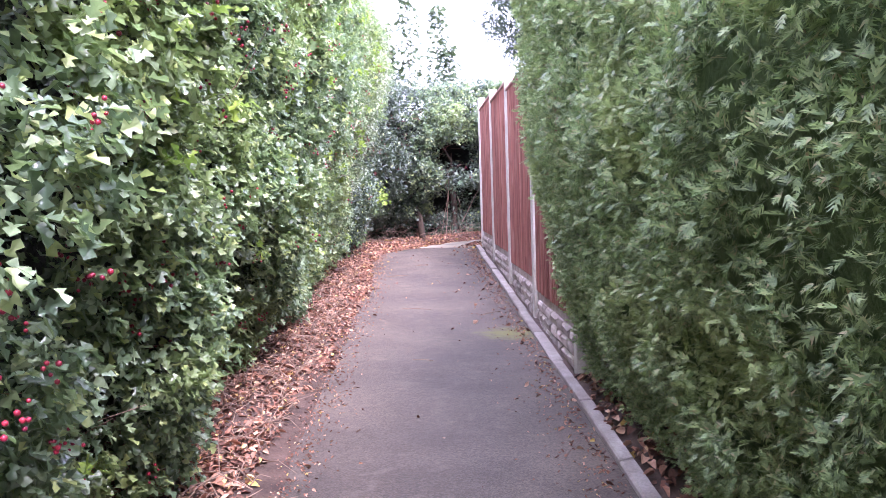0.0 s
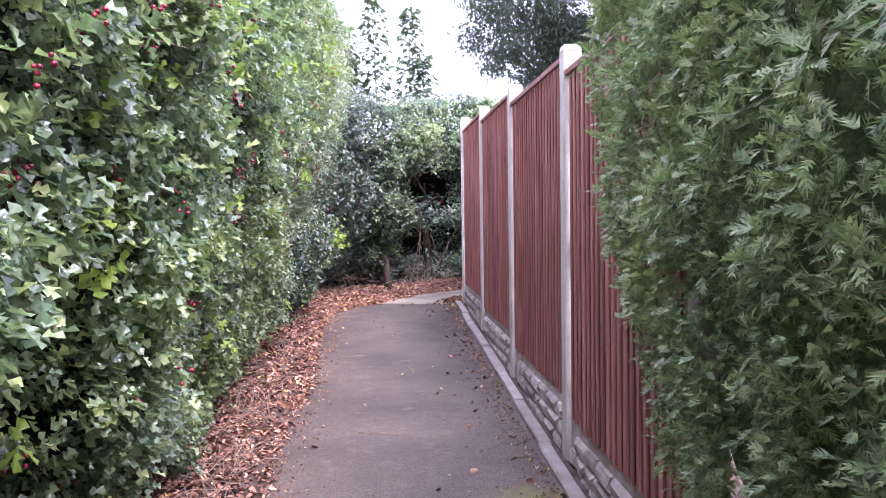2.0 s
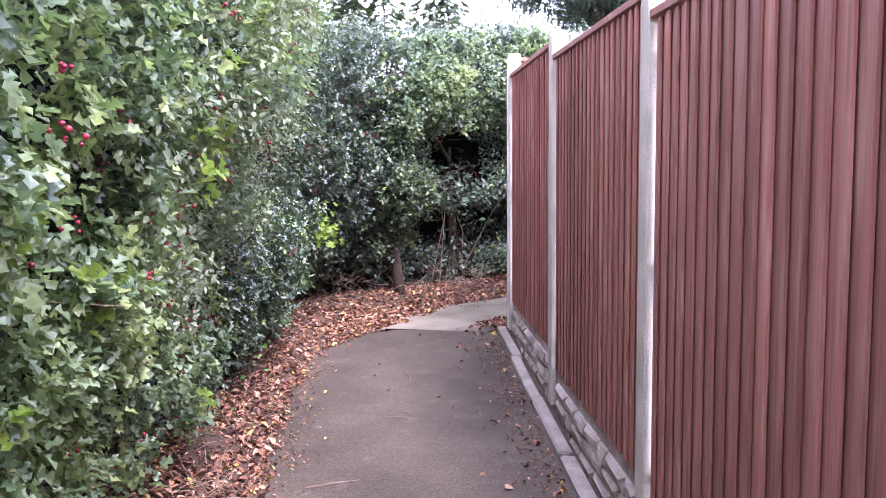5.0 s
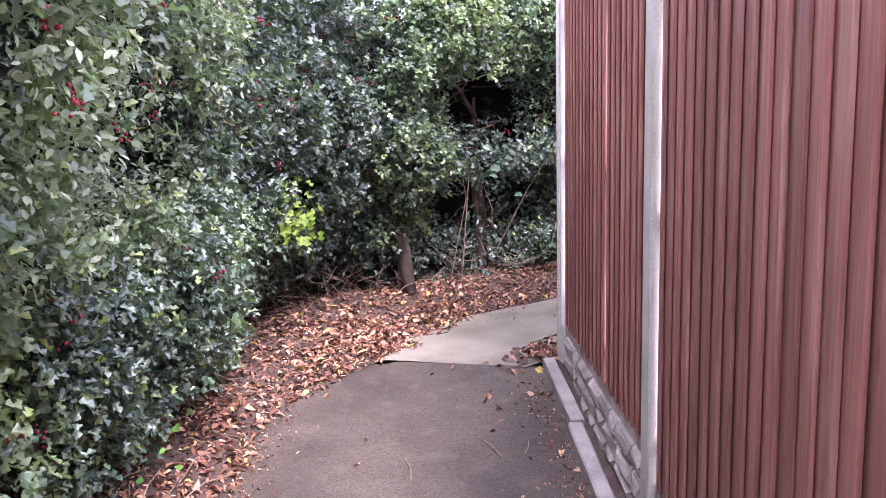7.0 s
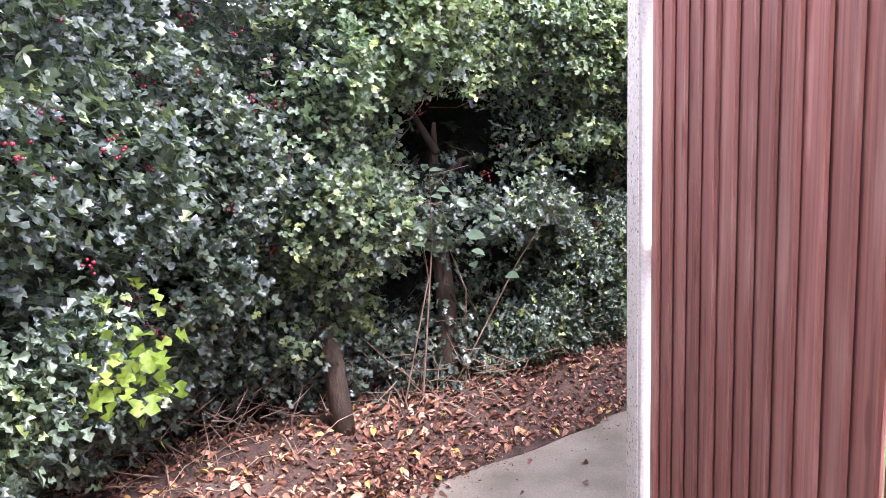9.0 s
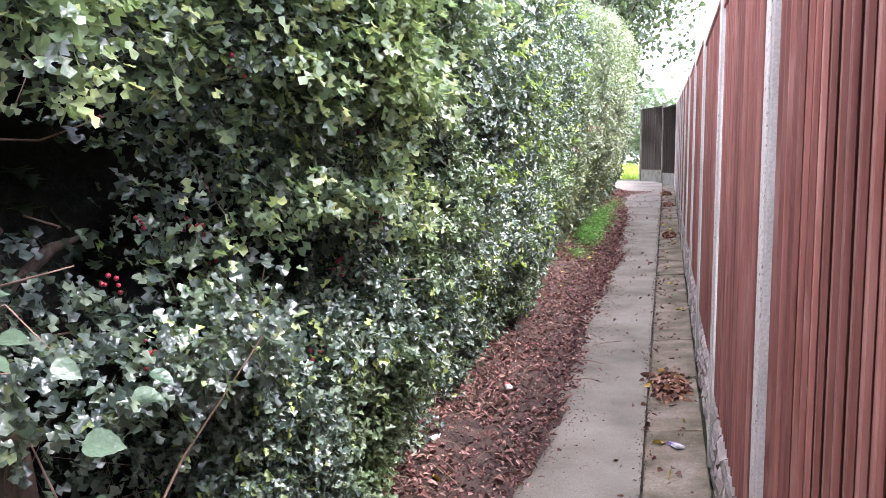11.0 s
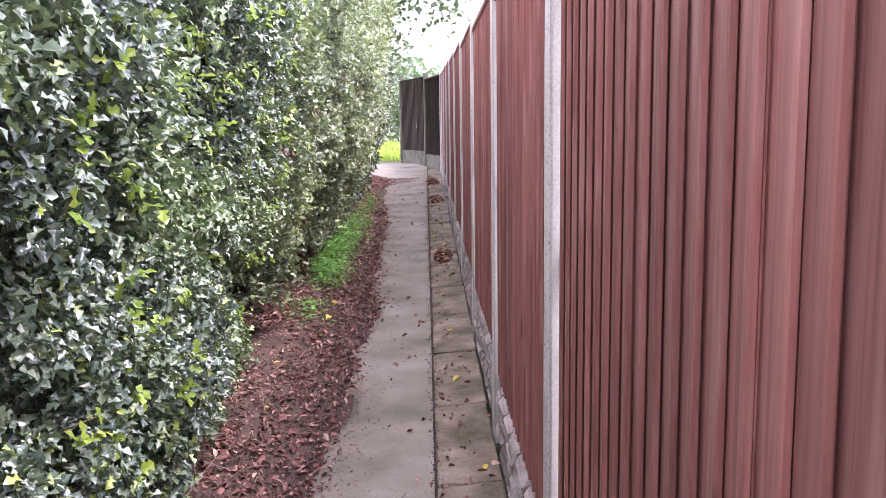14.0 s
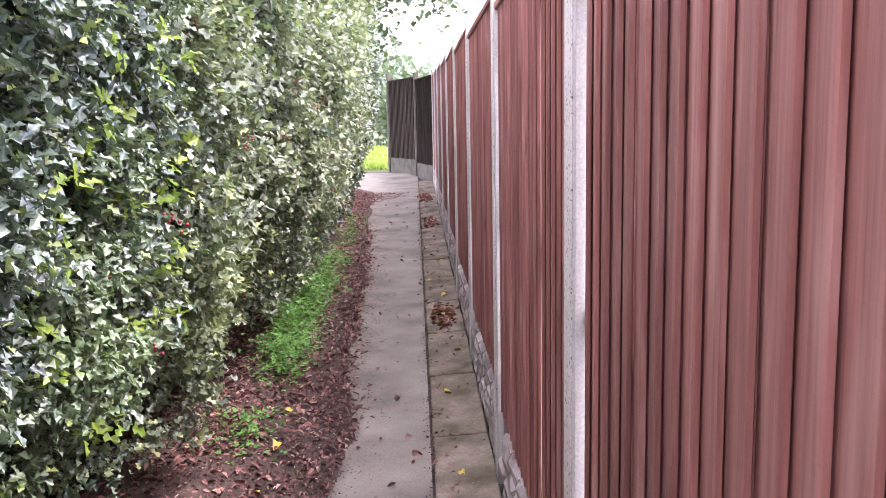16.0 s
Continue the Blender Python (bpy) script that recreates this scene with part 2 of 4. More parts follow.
M_GROUND = plain_mat("garden_earth", [(0.3, (0.05, 0.055, 0.025)), (0.7, (0.09, 0.11, 0.04))], 1.5, 0.95, 30, 0.8, 0.02)
# Near-black sheet inside the hedges; their inner shade is put into its colour.
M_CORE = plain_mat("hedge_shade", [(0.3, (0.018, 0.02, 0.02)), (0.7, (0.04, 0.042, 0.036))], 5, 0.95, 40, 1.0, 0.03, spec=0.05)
M_CORE_CON = plain_mat("inner_cypress", [(0.3, (0.08, 0.13, 0.055)), (0.7, (0.19, 0.27, 0.11))], 14, 0.9, 60, 1.0, 0.03, spec=0.1)
M_OLDBASE = plain_mat("mossy_concrete", [(0.3, (0.07, 0.07, 0.045)), (0.7, (0.15, 0.135, 0.105))], 6, 0.9, 60, 0.8, 0.008)
M_BARK = plain_mat("bark", [(0.3, (0.04, 0.028, 0.02)), (0.7, (0.115, 0.085, 0.062))], 9, 0.9, 60, 1.0, 0.01, stretch=(1, 1, 0.3))
M_TWIG = plain_mat("dry_twig", [(0.3, (0.16, 0.1, 0.07)), (0.7, (0.32, 0.23, 0.17))], 9, 0.85, 60, 0.4, 0.004)
M_HAW = leaf_mat("hawthorn_leaf", [(0.0, (0.055, 0.09, 0.06)), (0.35, (0.14, 0.21, 0.125)), (0.8, (0.26, 0.345, 0.2)), (0.95, (0.44, 0.51, 0.2))], 0.3, 0.42, (0.35, 0.43, 0.12), 1.3, 0.75)
M_HOLLY = leaf_mat("holly_leaf", [(0.0, (0.045, 0.07, 0.06)), (0.45, (0.085, 0.125, 0.095)), (0.9, (0.185, 0.24, 0.165)), (0.985, (0.36, 0.46, 0.12))], 0.27, 0.15, (0.2, 0.29, 0.12), 1.2, 0.75)
M_MIX = leaf_mat("mixed_hedge_leaf", [(0.0, (0.055, 0.075, 0.055)), (0.4, (0.125, 0.16, 0.105)), (0.85, (0.22, 0.265, 0.165)), (0.96, (0.36, 0.42, 0.15))], 0.32, 0.25, (0.28, 0.35, 0.13), 1.3, 0.6)
# Dark leaf: shade inside and under the hedges put into colour; also ivy's.
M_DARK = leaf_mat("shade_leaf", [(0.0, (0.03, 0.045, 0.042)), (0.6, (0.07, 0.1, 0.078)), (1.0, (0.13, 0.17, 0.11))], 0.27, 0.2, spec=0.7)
# Bend shrubs: the shade on them is put into this darker leaf colour.
M_SHADE = leaf_mat("shrub_leaf_with_shade", [(0.0, (0.025, 0.04, 0.037)), (0.5, (0.06, 0.085, 0.067)), (0.95, (0.12, 0.157, 0.105)), (1.0, (0.25, 0.31, 0.12))], 0.3, 0.22, spec=0.65)
M_PRIVET = leaf_mat("privet_leaf", [(0.0, (0.16, 0.195, 0.13)), (0.5, (0.27, 0.315, 0.205)), (1.0, (0.38, 0.425, 0.29))], 0.4, 0.34, (0.38, 0.42, 0.22))
M_CON = leaf_mat("conifer_spray", [(0.0, (0.09, 0.14, 0.07)), (0.4, (0.27, 0.37, 0.17)), (0.9, (0.46, 0.58, 0.25)), (0.98, (0.52, 0.42, 0.24))], 0.38, 0.42, (0.48, 0.54, 0.2), 2.0, 0.55)
M_BRAMBLE = leaf_mat("bramble_leaf", [(0.0, (0.045, 0.085, 0.05)), (1.0, (0.09, 0.14, 0.085))], 0.4, 0.2)
# Lime leaf of shoots and sprays; on the bend patch it stands for light.
M_LIME = leaf_mat("lime_and_lit_leaf", [(0.0, (0.16, 0.27, 0.03)), (1.0, (0.31, 0.42, 0.06))], 0.45, 0.5)
M_WEED = leaf_mat("weed_leaf", [(0.0, (0.07, 0.22, 0.04)), (1.0, (0.2, 0.44, 0.09))], 0.5, 0.4)
M_GRASS = leaf_mat("grass_blade", [(0.0, (0.2, 0.3, 0.03)), (1.0, (0.4, 0.5, 0.08))], 0.5, 0.4)
M_PINE = leaf_mat("pine_needles", [(0.0, (0.02, 0.035, 0.025)), (1.0, (0.055, 0.08, 0.05))], 0.6, 0.1)
M_TREE = leaf_mat("tree_leaf", [(0.0, (0.03, 0.05, 0.03)), (1.0, (0.09, 0.125, 0.065))], 0.5, 0.25)
# Far trees: the haze of distance is put into this paler leaf colour.
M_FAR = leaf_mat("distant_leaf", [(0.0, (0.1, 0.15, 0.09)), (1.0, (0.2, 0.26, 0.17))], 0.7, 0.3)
M_DEAD = island_mat("dead_leaf", [(0.0, (0.075, 0.033, 0.022)), (0.4, (0.2, 0.083, 0.048)), (0.7, (0.39, 0.185, 0.11)), (0.92, (0.56, 0.34, 0.23)), (0.995, (0.6, 0.42, 0.1))])
M_DAMP = island_mat("damp_dead_leaf", [(0.0, (0.085, 0.038, 0.032)), (0.4, (0.215, 0.092, 0.073)), (0.75, (0.33, 0.16, 0.125)), (0.97, (0.5, 0.32, 0.24))])
M_DIRT = island_mat("soil_crumb", [(0.0, (0.03, 0.022, 0.015)), (0.8, (0.1, 0.075, 0.05)), (1.0, (0.2, 0.13, 0.08))], 0.9)
M_BERRY = island_mat("red_berry", [(0.0, (0.16, 0.012, 0.03)), (1.0, (0.4, 0.028, 0.05))], 0.3, 20)
M_YELLOW = island_mat("yellow_leaf", [(0.0, (0.6, 0.4, 0.04)), (1.0, (0.7, 0.55, 0.1))])
M_WRAP = plain_mat("white_wrapper", [(0.3, (0.7, 0.66, 0.66)), (0.7, (0.8, 0.78, 0.78))], 20, 0.35, 80, 0.2, 0.002)
M_RED = plain_mat("red_print", [(0.3, (0.55, 0.06, 0.05)), (0.7, (0.65, 0.12, 0.1))], 20, 0.35, 80, 0.2, 0.002)
M_PURPLE = plain_mat("purple_print", [(0.3, (0.3, 0.2, 0.55)), (0.7, (0.45, 0.35, 0.7))], 20, 0.35, 80, 0.2, 0.002)

# ---- ground, paths and kerb ----
def ground_sheet():
    near_x = np.arange(-8, 31, 0.5)
    near_y = np.arange(-22, 31, 0.5)
    far = np.array([60, 120, 300, 800, 2500.0])
    xs = np.concatenate([-far[::-1] - 10, near_x, far])
    ys = np.concatenate([-far[::-1] - 24, near_y, far])
    X, Y = np.meshgrid(xs, ys)
    Z = gz(X, Y) - 0.05
    tagged(part("ground", grid_mesh("ground", np.stack([X, Y, Z], -1)), M_GROUND), "rough garden earth with thin grass", "ground", kind="structure")


def seam_y(x):
    return -0.13 - 0.22 * (x + 0.3)


VL_U = [-1.0, -0.62, -0.45, 0.0, 0.4, 0.9, 1.3, 3.0, 8.4, 10.7, 12.7, 15.3, 19.3, 23.0, 26.0]
VL_V = [0.5, 0.62, 0.8, 0.95, 1.12, 1.17, 0.98, 0.83, 0.82, 0.76, 0.83, 0.92, 1.24, 1.9, 2.6]
AS_Y = [-20.0, -9.0, -6.4, -4.2, -1.5, -0.7, -0.3, 0.1, 0.4]
AS_X = [-1.8, -1.74, -1.58, -1.56, -1.65, -1.5, -1.28, -0.95, -0.85]


def asphalt():
    t = np.linspace(0, 1, 26)
    rows = []
    for k in np.linspace(0, 1, 150):
        y0 = -20.0
        wob = 0.05 * vnoise(np.array([[k * 38, 0, 0]]))[0] + 0.03 * vnoise(np.array([[k * 130, 5, 0]]))[0]
        xl = np.interp(y0 + (0.05 - y0) * k, AS_Y, AS_X) + wob
        x = -0.1 + (xl + 0.1) * t
        y = y0 + (seam_y(x) + 0.06 - y0) * k
        z = gz(x, y) + 0.01 * np.sin(np.pi * t) + 0.004 * vnoise(np.stack([x * 3, y * 3, 0 * x], -1)) - 0.02 * (t > 0.97) - 0.006 * (k > 0.998)
        rows.append(np.stack([x, y, z], -1))
    tagged(part("path_asphalt", grid_mesh("path_asphalt", np.array(rows)), M_ASPHALT), "worn grey asphalt footpath with a moss patch", "path", kind="structure")


def concrete_path():
    t = np.linspace(0, 1, 22)
    rows = []
    for k in np.linspace(0, 1, 190):
        uu = -0.4 + 26.2 * k
        vl = np.interp(uu, VL_U, VL_V) + 0.07 * vnoise(np.array([[uu * 1.7, 3, 0]]))[0] + 0.04 * vnoise(np.array([[uu * 6, 9, 0]]))[0]
        vr = 0.31 if uu > 0.05 else 0.03
        v = vr + (vl - vr) * t
        us = -0.3 - 0.65 * (v - 0.11)
        u = us + (25.8 - us) * k
        x, y = uv(u, v)
        z = gz(x, y) + 0.006 + 0.004 * vnoise(np.stack([x * 3, y * 3, 0 * x], -1)) - 0.03 * np.clip((t - 0.9) * 10, 0, 1)
        rows.append(np.stack([x, y, z], -1))
    tagged(part("path_concrete", grid_mesh("path_concrete", np.array(rows)[:, ::-1]), M_CONC), "narrow smooth buff concrete footpath", "path", kind="structure")


def soil_strip():
    s = np.linspace(0.5, HEDGE.length - 0.1, 320)
    o = np.concatenate([np.linspace(-1.4, 0.2, 8), np.linspace(0.3, 1.5, 16)])
    rows = []
    for off in o:
        p, n = HEDGE.at(s)
        xy = p + n * off
        mound = 0.05 * np.exp(-((off - 0.15) / 0.3) ** 2) * (1 + 0.8 * vnoise(np.stack([s * 2.2, 0 * s + off * 4, 0 * s], -1)))
        z = gz(xy[:, 0], xy[:, 1]) + 0.012 + mound - 0.035 * np.clip((off - 0.45) / 0.3, 0, 1)
        rows.append(np.column_stack([xy, z]))
    tagged(part("soil_bank", grid_mesh("soil_bank", np.array(rows)), M_SOIL), "dark soil bank strewn with dead leaves", "soil", kind="structure")


def right_verge():
    x = np.linspace(-0.06, 2.6, 14)
    y = np.linspace(-20, 0.4, 80)
    X, Y = np.meshgrid(x, y)
    Z = gz(X, Y) + 0.004 + 0.02 * np.clip(X, 0, 0.3) / 0.3 + 0.01 * vnoise(np.stack([X * 5, Y * 5, 0 * X], -1))
    tagged(part("verge_soil", grid_mesh("verge_soil", np.stack([X, Y, Z], -1)), M_SOIL), "strip of dark soil below the fence", "soil", kind="structure")


ROT1 = 90.0
ROT2 = math.degrees(math.atan2(DY, DX))


def kerb():
    root = empty("kerb", pose(0, 0, 0), "weathered concrete edging kerb beside the asphalt", "kerb", kind="structure")
    rnd = random.Random(4)
    meshes = []
    for i in range(4):
        bm = add_box(bmesh.new(), -0.455, 0.455, -0.036, 0.036, -0.12, 0.035, 0.008)
        for v in bm.verts:
            v.co += Vector((rnd.uniform(-1, 1), rnd.uniform(-1, 1), rnd.uniform(-1, 1))) * 0.004
        meshes.append(bm_mesh("kerb_stone", bm))
    for i in range(18):
        y = -0.52 - i * 0.925
        ob = part("kerb_stone", meshes[i % 4], M_KERB, root)
        ob.matrix_basis = pose(-0.066 + rnd.uniform(-0.008, 0.008), y, g(0, y) + rnd.uniform(-0.008, 0.006), 2.58, 0, 0) @ pose(0, 0, 0, 0, 0, 90 + rnd.uniform(-0.6, 0.6))


def gutter():
    root = empty("gutter", pose(0, 0, 0), "dirty concrete gutter strip of slabs at the fence foot", "gutter", kind="structure")
    rnd = random.Random(6)
    meshes = []
    for i in range(5):
        bm = bmesh.new()
        add_box(bm, 0.0, 0.97, 0.0, 0.285, -0.1, 0.012, 0.007)
        bmesh.ops.subdivide_edges(bm, edges=[e for e in bm.edges if e.calc_length() > 0.2], cuts=2, use_grid_fill=True)
        for v in bm.verts:
            if v.co.z > 0:
                v.co.z += rnd.uniform(-0.004, 0.004) + 0.02 * (1 - v.co.y / 0.285)
        meshes.append(bm_mesh("slab", bm))
    for i in range(24):
        u = 0.03 + i * 0.985
        x, y = uv(u, 0.012)
        ob = part("slab", meshes[i % 5], M_GUTTER, root)
        ob.matrix_basis = pose(x, y, g(x, y) + rnd.uniform(-0.004, 0.004), 0, 0, ROT2 + rnd.uniform(-0.4, 0.4)) @ pose(0, 0, 0, 0, -math.degrees(math.atan(SL2)), 0)


# ---- fences ----
def post_thing(m, height, pebbled, label, plain=None):
    root = empty("concrete_post", m, label, "fence post", "concrete fence posts")
    bm = add_box(bmesh.new(), -0.1, 0.0, -0.1, 0.0, -0.3, height - 0.025, 0.006)
    sh = part("shaft", bm, plain or (M_POST2 if pebbled else M_POST1), root)
    bm = bmesh.new()
    r = bmesh.ops.create_cube(bm, size=1.0)
    for v in r["verts"]:
        k = 0.086 if v.co.z > 0 else 0.1
        v.co = Vector((-0.05 + v.co.x * k, -0.05 + v.co.y * k, height - 0.0255 + (v.co.z + 0.5) * 0.03))
    part("cap", bm, plain or (M_POST2 if pebbled else M_POST1), root)
    if pebbled:
        bm = add_box(bmesh.new(), -0.096, -0.004, 0.0, 0.004, -0.05, height - 0.03, 0.0015)
        part("aggregate_face", bm, M_PEBBLE, root, "pale pebbled face")
    return root


def board_meshes(length, seed):
    rnd = random.Random(seed)
    out = []
    for w in (0.108, 0.108, 0.106, 0.0855):
        bm = bmesh.new()
        bow = rnd.uniform(-0.002, 0.002)
        rows = []
        for z in (0.0, length * 0.5, length):
            dx = bow if z == length * 0.5 else 0
            rows.append([bm.verts.new((x + dx, y, z)) for x, y in ((0.012, 0.0), (w, 0.0), (w, 0.006), (0.005, 0.0235), (0.0, 0.022), (0.0, 0.0135), (0.012, 0.0074))])
        for a, b in zip(rows, rows[1:]):
            for k in range(7):
                bm.faces.new((a[k], a[(k + 1) % 7], b[(k + 1) % 7], b[k]))
        bm.faces.new(rows[-1])
        bm.faces.new(list(reversed(rows[0])))
        bmesh.ops.recalc_face_normals(bm, faces=bm.faces)
        out.append(bm_mesh("board", bm))
    return out


BOARDS = board_meshes(1.79, 3)
OLD_BOARDS = board_meshes(1.79, 5)


def panel_thing(m, width, seed, mat, label, gaps):
    root = empty("fence_panel", m, label, "fence panel", "closeboard fence panels")
    rnd = random.Random(seed)
    n = 20
    pitch = (width - 0.012) / n
    for i in range(n):
        k = 3 if rnd.random() < gaps else rnd.choice((0, 1, 2))
        if i == n - 1:
            k = 3
        ob = part("board", (BOARDS if mat is M_BOARD else OLD_BOARDS)[k], mat, root)
        ob.matrix_basis = pose(0.003 + i * pitch + rnd.uniform(-0.004, 0.004) * (0 < i < n - 1), -0.034 + (i % 2) * 0.0005, rnd.uniform(0, 0.006), 0, rnd.uniform(-0.12, 0.12), rnd.uniform(-0.5, 0.5))
    part("capping", add_box(bmesh.new(), 0.0, width, -0.05, -0.004, 1.798, 1.83, 0.004), mat, root, "weathered capping rail")
    for z in (0.12, 0.9, 1.65):
        part("rail", add_box(bmesh.new(), 0.0, width, -0.077, -0.037, z, z + 0.045), mat, root)
    return root


def stone_meshes():
    rnd = random.Random(8)
    out = []
    for i in range(7):
        bm = bmesh.new()
        w = rnd.uniform(0.14, 0.3)
        back = [bm.verts.new((x, 0, z)) for x, z in ((0, 0), (w, 0), (w, 0.083), (0, 0.083))]
        mid = [bm.verts.new((x + rnd.uniform(-0.006, 0.006), 0.014 + rnd.uniform(-0.004, 0.004), z + rnd.uniform(-0.006, 0.006))) for x, z in ((0.004, 0.004), (w - 0.004, 0.004), (w - 0.004, 0.078), (0.004, 0.078))]
        top = [bm.verts.new((x + rnd.uniform(-0.01, 0.01), 0.024 + rnd.uniform(-0.008, 0.008), z + rnd.uniform(-0.008, 0.008))) for x, z in ((0.03, 0.02), (w - 0.03, 0.02), (w - 0.03, 0.062), (0.03, 0.062))]
        for a, b in ((back, mid), (mid, top)):
            for k in range(4):
                bm.faces.new((a[k], a[(k + 1) % 4], b[(k + 1) % 4], b[k]))
        bm.faces.new(top)
        bmesh.ops.recalc_face_normals(bm, faces=bm.faces)
        out.append((w, bm_mesh("stone", bm)))
    return out


STONES = stone_meshes()


def gravel_board(m, width, height, seed, label, old=False):
    root = empty("gravel_board", m, label, "gravel board", "gravel boards below the fence")
    part("backing", add_box(bmesh.new(), 0.001, width - 0.001, -0.085, -0.03, -0.15, height), M_OLDBASE if old else M_STONE, root)
    rnd = random.Random(seed)
    rows = 0 if old else int(height / 0.085)
    for r in range(rows):
        x = 0.004 + rnd.uniform(0, 0.04)
        while True:
            w, me = STONES[rnd.randrange(len(STONES))]
            if x + w > width:
                break
            ob = part("stone", me, M_STONE, root)
            ob.matrix_basis = pose(x, -0.029, 0.004 + r * 0.087 + rnd.uniform(-0.003, 0.003))
            x += w + rnd.uniform(0.004, 0.014)
    return root


def fences():
    for k in range(1, 5):
        y = -k * BAY
        post_thing(pose(0.0, y, SL1 * y, 0, 0, ROT1), H1, False, "pale cream concrete fence post with a flat cap")
    post_thing(pose(0.0, 0.01, 0, 0, 0, ROT1), H1 + 0.03, True, "pale concrete corner post with one pebbled face")
    for k in range(4):
        y0 = -(k + 1) * BAY
        base = SL1 * (-k * BAY)
        top = base + H1 - 0.13
        w = BAY - 0.1
        panel_thing(pose(0.0, y0, top - 1.83, 0, 0, ROT1), w, 20 + k, M_BOARD, "red-brown stained vertical board fence panel", 0.06 if k == 0 else 0.0)
        gravel_board(pose(0.0, y0, SL1 * y0, 0, 0, ROT1), w, top - 1.83 - SL1 * y0, 60 + k, "rock-faced concrete gravel board below the fence")
    for i in range(1, 13):
        u = i * BAY - 0.069 - (0.1 if i == 1 else 0)
        x, y = uv(u, 0)
        post_thing(pose(x, y, SL2 * u, 0, 0, ROT2), H2, True, "grey concrete fence post with a pebbled face")
    for i in range(12):
        u0 = i * BAY - 0.069 - (0.1 if i == 1 else 0) if i else 0.04
        u1 = (i + 1) * BAY - 0.169 - (0.1 if i == 0 else 0)
        top = SL2 * u1 + H2 - 0.13
        x, y = uv(u0, 0)
        panel_thing(pose(x, y, top - 1.83, 0, 0, ROT2), u1 - u0, 40 + i, M_BOARD, "red-brown stained vertical board fence panel", {1: 0.06, 4: 0.1}.get(i, 0.0))
        gravel_board(pose(x, y, SL2 * u0, 0, 0, ROT2), u1 - u0, top - 1.83 - SL2 * u0, 80 + i, "rock-faced concrete gravel board below the fence")
    # the old fence at the far bend
    u, v = 12 * BAY - 0.069, 0.0
    for j, a in enumerate((11.0, 20.0)):
        x, y = uv(u, v)
        rot = ROT2 + a
        panel_thing(pose(x, y, SL2 * u + 0.37, 0, 0, rot), BAY - 0.1, 70 + j, M_BOARD3, "grey weathered board fence panel at the bend", 0.05)
        gravel_board(pose(x, y, SL2 * u, 0, 0, rot), BAY - 0.1, 0.37, 95 + j, "mossy concrete gravel board at the bend", True)
        u += BAY * math.cos(radians(a))
        v += BAY * math.sin(radians(a))
        x, y = uv(u, v)
        post_thing(pose(x, y, SL2 * u, 0, 0, rot), H2, False, "weathered concrete fence post at the bend", M_OLDBASE)


# ---- foliage ----
class Line:
    """A plan line with a rounded course; its normal points to the path."""

    def __init__(self, pts, blur=0.25):
        pts = np.array(pts, float)
        d = np.concatenate([[0], np.cumsum(np.linalg.norm(np.diff(pts, axis=0), axis=1))])
        n = int(d[-1] / 0.05)
        s = np.linspace(0, d[-1], n)
        xy = np.column_stack([np.interp(s, d, pts[:, 0]), np.interp(s, d, pts[:, 1])])
        k = np.exp(-0.5 * (np.arange(-20, 21) * 0.05 / blur) ** 2)
        k /= k.sum()
        pad = np.vstack([np.repeat(xy[:1], 20, 0) - (xy[1] - xy[0]) * np.arange(20, 0, -1)[:, None], xy,
                         xy[-1:] + (xy[-1] - xy[-2]) * np.arange(1, 21)[:, None]])
        self.xy = np.column_stack([np.convolve(pad[:, i], k, "valid") for i in (0, 1)])
        t = np.gradient(self.xy, axis=0)
        t /= np.linalg.norm(t, axis=1)[:, None]
        self.n = np.column_stack([t[:, 1], -t[:, 0]])
        self.s = s
        self.length = s[-1]

    def at(self, s):
        p = np.column_stack([np.interp(s, self.s, self.xy[:, i]) for i in (0, 1)])
        n = np.column_stack([np.interp(s, self.s, self.n[:, i]) for i in (0, 1)])
        return p, n / np.linalg.norm(n, axis=1)[:, None]

    def nearest(self, x, y):
        return self.s[np.argmin(np.hypot(self.xy[:, 0] - x, self.xy[:, 1] - y))]


HEDGE = Line([(-2.15, -19), (-2.15, -1), (-2.12, 0.6), (-1.8, 1.4), (-1.05, 1.9), (-0.3, 2.12), uv(2.2, 1.55), uv(4, 1.5), uv(9, 1.58), uv(15, 1.55), uv(21.8, 1.7)])
S_U0 = HEDGE.nearest(*uv(2.0, 1.6)) - 2.0      # s = S_U0 + u along the second stretch
CONIFER = Line([(1.2, -7.42), (0.4, -7.42), (0.14, -7.6), (0.07, -8.1), (0.07, -19)], 0.15)

